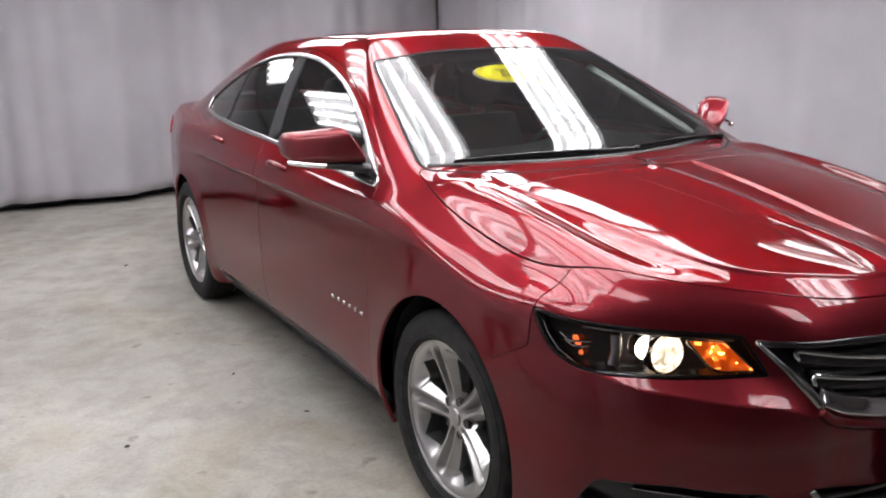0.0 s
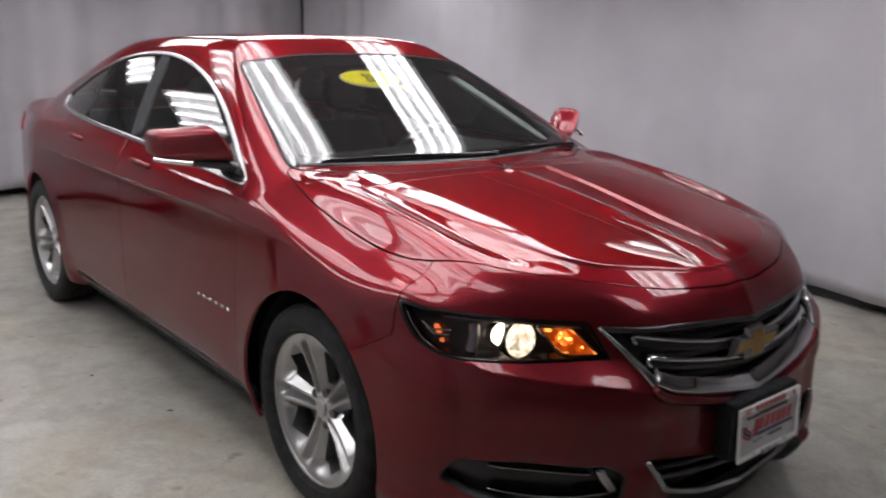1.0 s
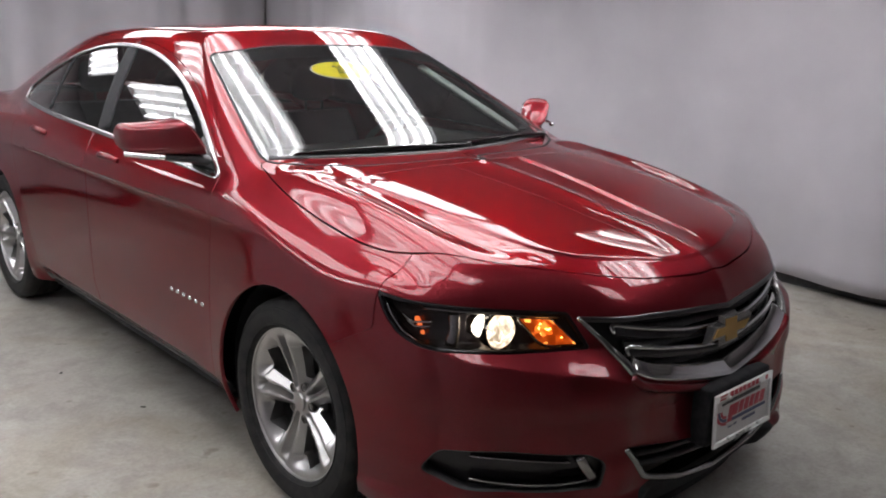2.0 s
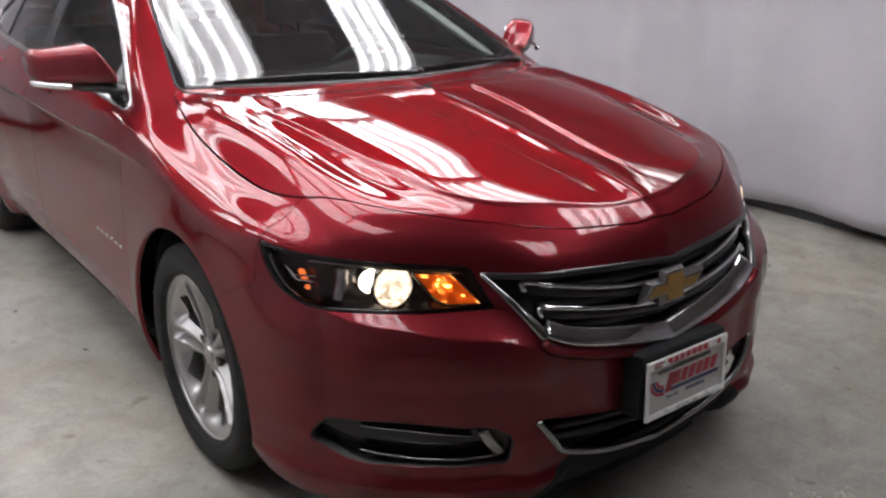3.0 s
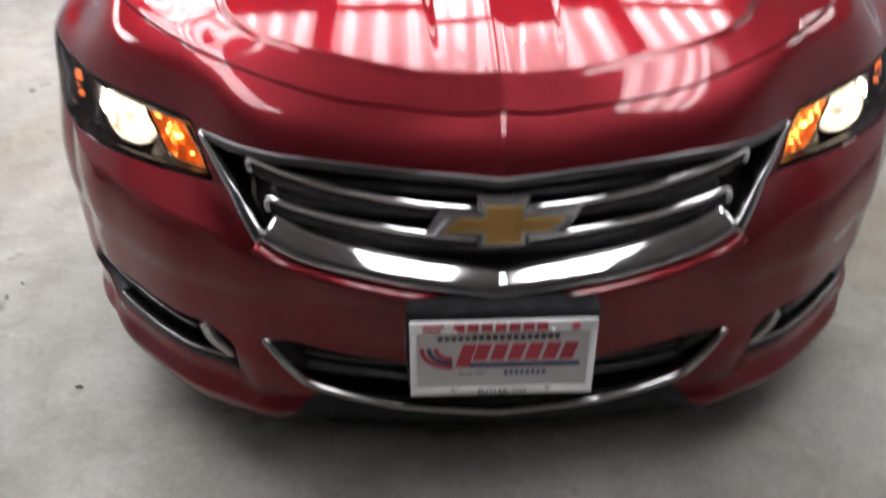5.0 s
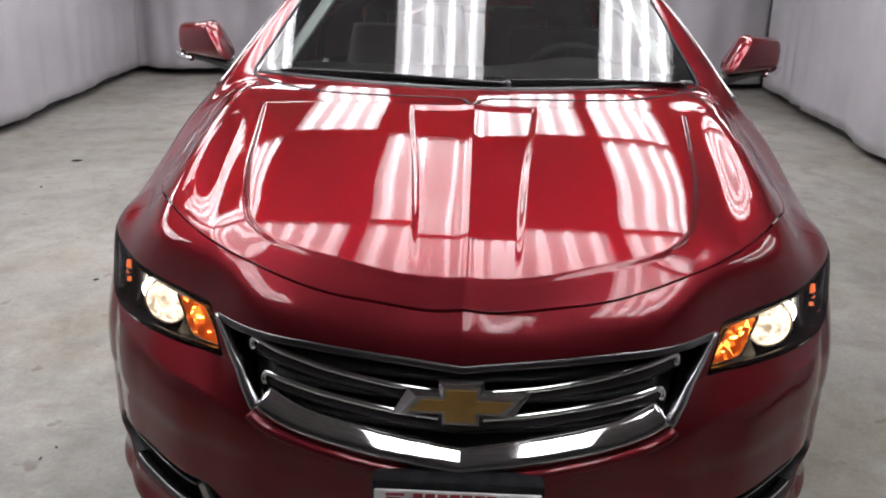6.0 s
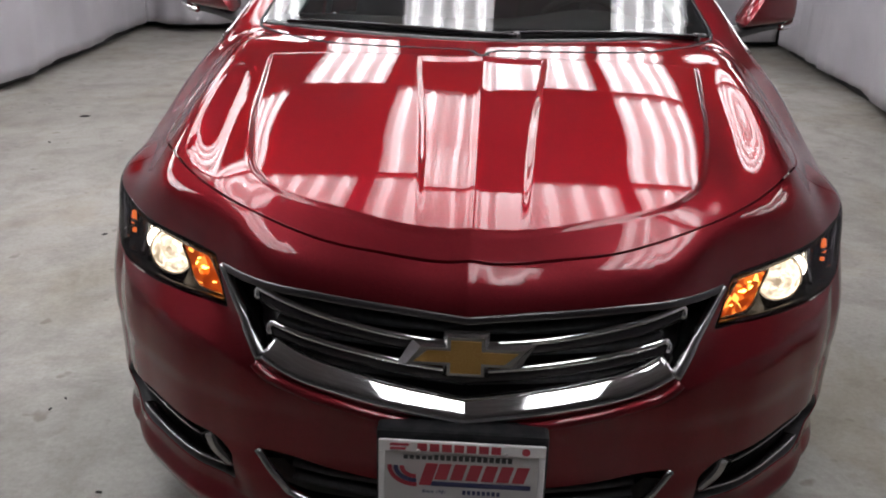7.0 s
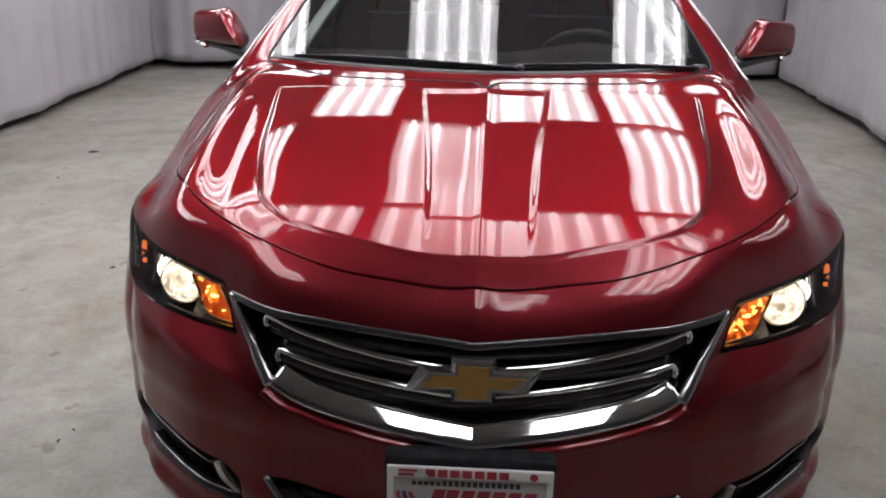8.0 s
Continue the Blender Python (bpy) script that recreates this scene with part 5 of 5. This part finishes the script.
def car_seat(x, y, wide, label):
    bm = bmesh.new()
    rings = []
    for k in np.linspace(0, 1, 14):
        z = .45 + .62 * k
        yy = y + .16 * k + .05 * k * k
        hw = wide * (1 - .18 * k ** 3)
        rings.append([(x + u, yy + v, z) for u, v in oval(0, 0, hw, .075 * (1 - .3 * k), 24, 3.4)])
    loft(bm, rings)
    bmesh.ops.recalc_face_normals(bm, faces=bm.faces)
    st = part("seat", bm, SEAT, car, label, True, 60)
    bm = bmesh.new()
    rings = [[(x + u, y - .26 + v, z) for u, v in oval(0, 0, wide * f, .29 * f, 24, 3.6)] for z, f in ((.36, .9), (.42, 1.0), (.47, 1.0), (.51, .96), (.525, .8))]
    loft(bm, rings)
    bmesh.ops.recalc_face_normals(bm, faces=bm.faces)
    part("seat_cushion", bm, SEAT, st, smooth=True, sharp=60)
    bm = bmesh.new()
    rings = [[(x + u, y + .225 + .02 * (z - 1.1) + v, z) for u, v in oval(0, 0, .125 * f, .055 * f, 20, 3)] for z, f in ((1.12, .55), (1.14, .9), (1.19, 1.0), (1.25, .96), (1.285, .8), (1.295, .45))]
    loft(bm, rings)
    bmesh.ops.recalc_face_normals(bm, faces=bm.faces)
    part("headrest", bm, SEAT, st, smooth=True, sharp=60)
    for u in (-.05, .05):
        bm = bmesh.new()
        rev(bm, [(.006, .98), (.006, 1.16)], Matrix.Translation((x + u, y + .215, 0)), 10)
        part("headrest_post", bm, DASH, st, smooth=True)


car_seat(-.37, 1.52, .25, "dark cloth front seat")
car_seat(.37, 1.52, .25, "dark cloth front seat")
car_seat(-.36, 2.52, .33, "dark cloth rear seat")
car_seat(.36, 2.52, .33, "dark cloth rear seat")
# pale inner trim along the windshield pillars
for s in (-1, 1):
    g = np.linspace(0, 1, 24)
    x, z = s * (.655 - .145 * g), 1.105 + .265 * g
    q, n = meet(np.stack([x, 0 * x - .4, z], 1), np.stack([x, 0 * x + 1.8, z], 1))
    strip("pillar_trim", q - n * .045, n + np.array([-s * .3, 0, 0]), .040, .006, PALETRIM, car, label="pale grey inner pillar trim", base=-.012, taper=np.minimum(1, .35 + g * 8))
# inner mirror on the glass
q, n = meet(np.array([[0, -.2, 1.36]]), np.array([[0, 1.6, 1.36]]))
bm = bmesh.new()
loft(bm, [[(u, q[0][1] + .05 + d, 1.335 + v) for u, v in oval(0, 0, .115 * f, .033 * f, 24, 3)] for d, f in ((0, .8), (.012, 1), (.03, 1), (.034, .94))])
bmesh.ops.recalc_face_normals(bm, faces=bm.faces)
part("inner_mirror", bm, DASH, car, "dark inner rear-view mirror", True)
# yellow oval sticker behind the glass, with its year partly legible
STICK_Z, STICK_X = 1.340, -.06
g = np.linspace(0, 2 * math.pi, 40, endpoint=False)
sx, sz = STICK_X + .14 * np.cos(g), STICK_Z + .030 * np.sin(g)
p, n = meet(np.stack([sx, 0 * sx - .2, sz], 1), np.stack([sx, 0 * sx + 1.6, sz], 1))
bm = bmesh.new()
bm.faces.new([bm.verts.new(tuple(a - b * .0125)) for a, b in zip(p, n)])
bmesh.ops.solidify(bm, geom=list(bm.faces), thickness=.001)
sticker = part("sticker", bm, YELLOW, car, "yellow oval price-year sticker behind windshield")
font = bpy.data.curves.new("year_text", "FONT")
font.body, font.size, font.align_x, font.align_y, font.extrude = "20", .056, "CENTER", "CENTER", .0006
holder = new("holder", font)
dg = bpy.context.evaluated_depsgraph_get()
digits = bpy.data.meshes.new_from_object(holder.evaluated_get(dg))
bpy.data.objects.remove(holder)
digits.materials.clear()
digits.materials.append(BLACK)
# the figures follow the bend of the glass
co = np.array([v.co[:] for v in digits.vertices])
zx, zz = -.078 + .9 * co[:, 0], STICK_Z - .006 + .72 * co[:, 1]
p, n = meet(np.stack([zx, 0 * zx - .2, zz], 1), np.stack([zx, 0 * zx + 1.6, zz], 1))
for v, a, b, h in zip(digits.vertices, p, n, co[:, 2]):
    v.co = a - b * (.0055 - h)
digits.update()
ob = new("sticker_digits", digits)
ob.parent = sticker
# white rim of the oval
rx, rz = STICK_X + .146 * np.cos(g), STICK_Z + .0325 * np.sin(g)
p, n = meet(np.stack([rx, 0 * rx - .2, rz], 1), np.stack([rx, 0 * rx + 1.6, rz], 1))
bm = bmesh.new()
bm.faces.new([bm.verts.new(tuple(a - b * .0165)) for a, b in zip(p, n)])
bmesh.ops.solidify(bm, geom=list(bm.faces), thickness=.001)
part("sticker_rim", bm, STICKERWHITE, sticker, "white sticker rim")
# small second sticker below it
sx, sz = np.array([.035, .085, .085, .035]), np.array([1.288, 1.288, 1.306, 1.306])
p, n = meet(np.stack([sx, 0 * sx - .2, sz], 1), np.stack([sx, 0 * sx + 1.6, sz], 1))
bm = bmesh.new()
bm.faces.new([bm.verts.new(tuple(a - b * .008)) for a, b in zip(p, n)])
bmesh.ops.solidify(bm, geom=list(bm.faces), thickness=.001)
part("sticker", bm, YELLOW, car, "small yellow sticker tab behind windshield")


# ---- floor litter ----
def crumb(x, y, size, mat, label, seed):
    """A small uneven flake that lies on the floor."""
    r = random.Random(seed)
    bm = bmesh.new()
    bmesh.ops.create_icosphere(bm, subdivisions=2, radius=1.0)
    ax, ay = r.uniform(.8, 1.5), r.uniform(.4, .8)
    for v in bm.verts:
        k = 1 + .45 * noise.noise((v.co.x * 1.7 + seed, v.co.y * 1.7, v.co.z))
        v.co = Vector((v.co.x * ax * k, v.co.y * ay * k, v.co.z * .22 * k))
    low = min(v.co.z for v in bm.verts)
    for v in bm.verts:
        v.co.z -= low
    bmesh.ops.scale(bm, vec=(size, size, size), verts=bm.verts)
    bmesh.ops.rotate(bm, matrix=Matrix.Rotation(r.uniform(0, 6), 3, "Z"), verts=bm.verts)
    ob = part("crumb", bm, mat, None, smooth=True)
    ob.location = (x, y, 0)
    return tagged(ob, label, "crumb", "crumbs on the floor")


for k, (x, y, size) in enumerate(((1.39, -.27, .016), (-2.58, 2.98, .022), (-2.54, 2.40, .014), (-1.24, -.20, .008), (-1.26, -.26, .007), (-.957, -.62, .008),
                                  (2.03, -.03, .010), (-1.655, 1.08, .012), (-1.09, 1.56, .010), (-1.11, 3.82, .014), (-.96, 1.0, .010))):
    crumb(x, y, size, DEBRIS, "dark dirt crumb lying on the concrete floor", k + 1)


def spatter():
    """Thin flecks of pale filler stuck to the floor ahead of the car."""
    r = random.Random(21)
    bm = bmesh.new()
    for k in range(70):
        cx, cy = ((.36, -1.20), (.40, -1.21), (.38, -1.22), (.50, -1.27))[k % 4]
        x, y = cx + r.gauss(0, .026), cy + r.gauss(0, .018)
        s = r.uniform(.0015, .0065) * (1.7 if k % 23 == 0 else 1)
        a0 = r.uniform(0, 6)
        ring = [(x + s * r.uniform(.6, 1.4) * math.cos(a0 + t), y + s * r.uniform(.5, 1.1) * math.sin(a0 + t)) for t in np.linspace(0, 2 * math.pi, 7, endpoint=False)]
        top = [bm.verts.new((px, py, .0022)) for px, py in ring]
        bot = [bm.verts.new((x + (px - x) * 1.2, y + (py - y) * 1.2, .0002)) for px, py in ring]
        bm.faces.new(top)
        for i in range(7):
            j = (i + 1) % 7
            bm.faces.new((bot[i], bot[j], top[j], top[i]))
    return tagged(part("spatter", bm, LIGHTDEBRIS), "pale dried filler flecks on the concrete floor", "spatter", kind="stuff")


spatter()
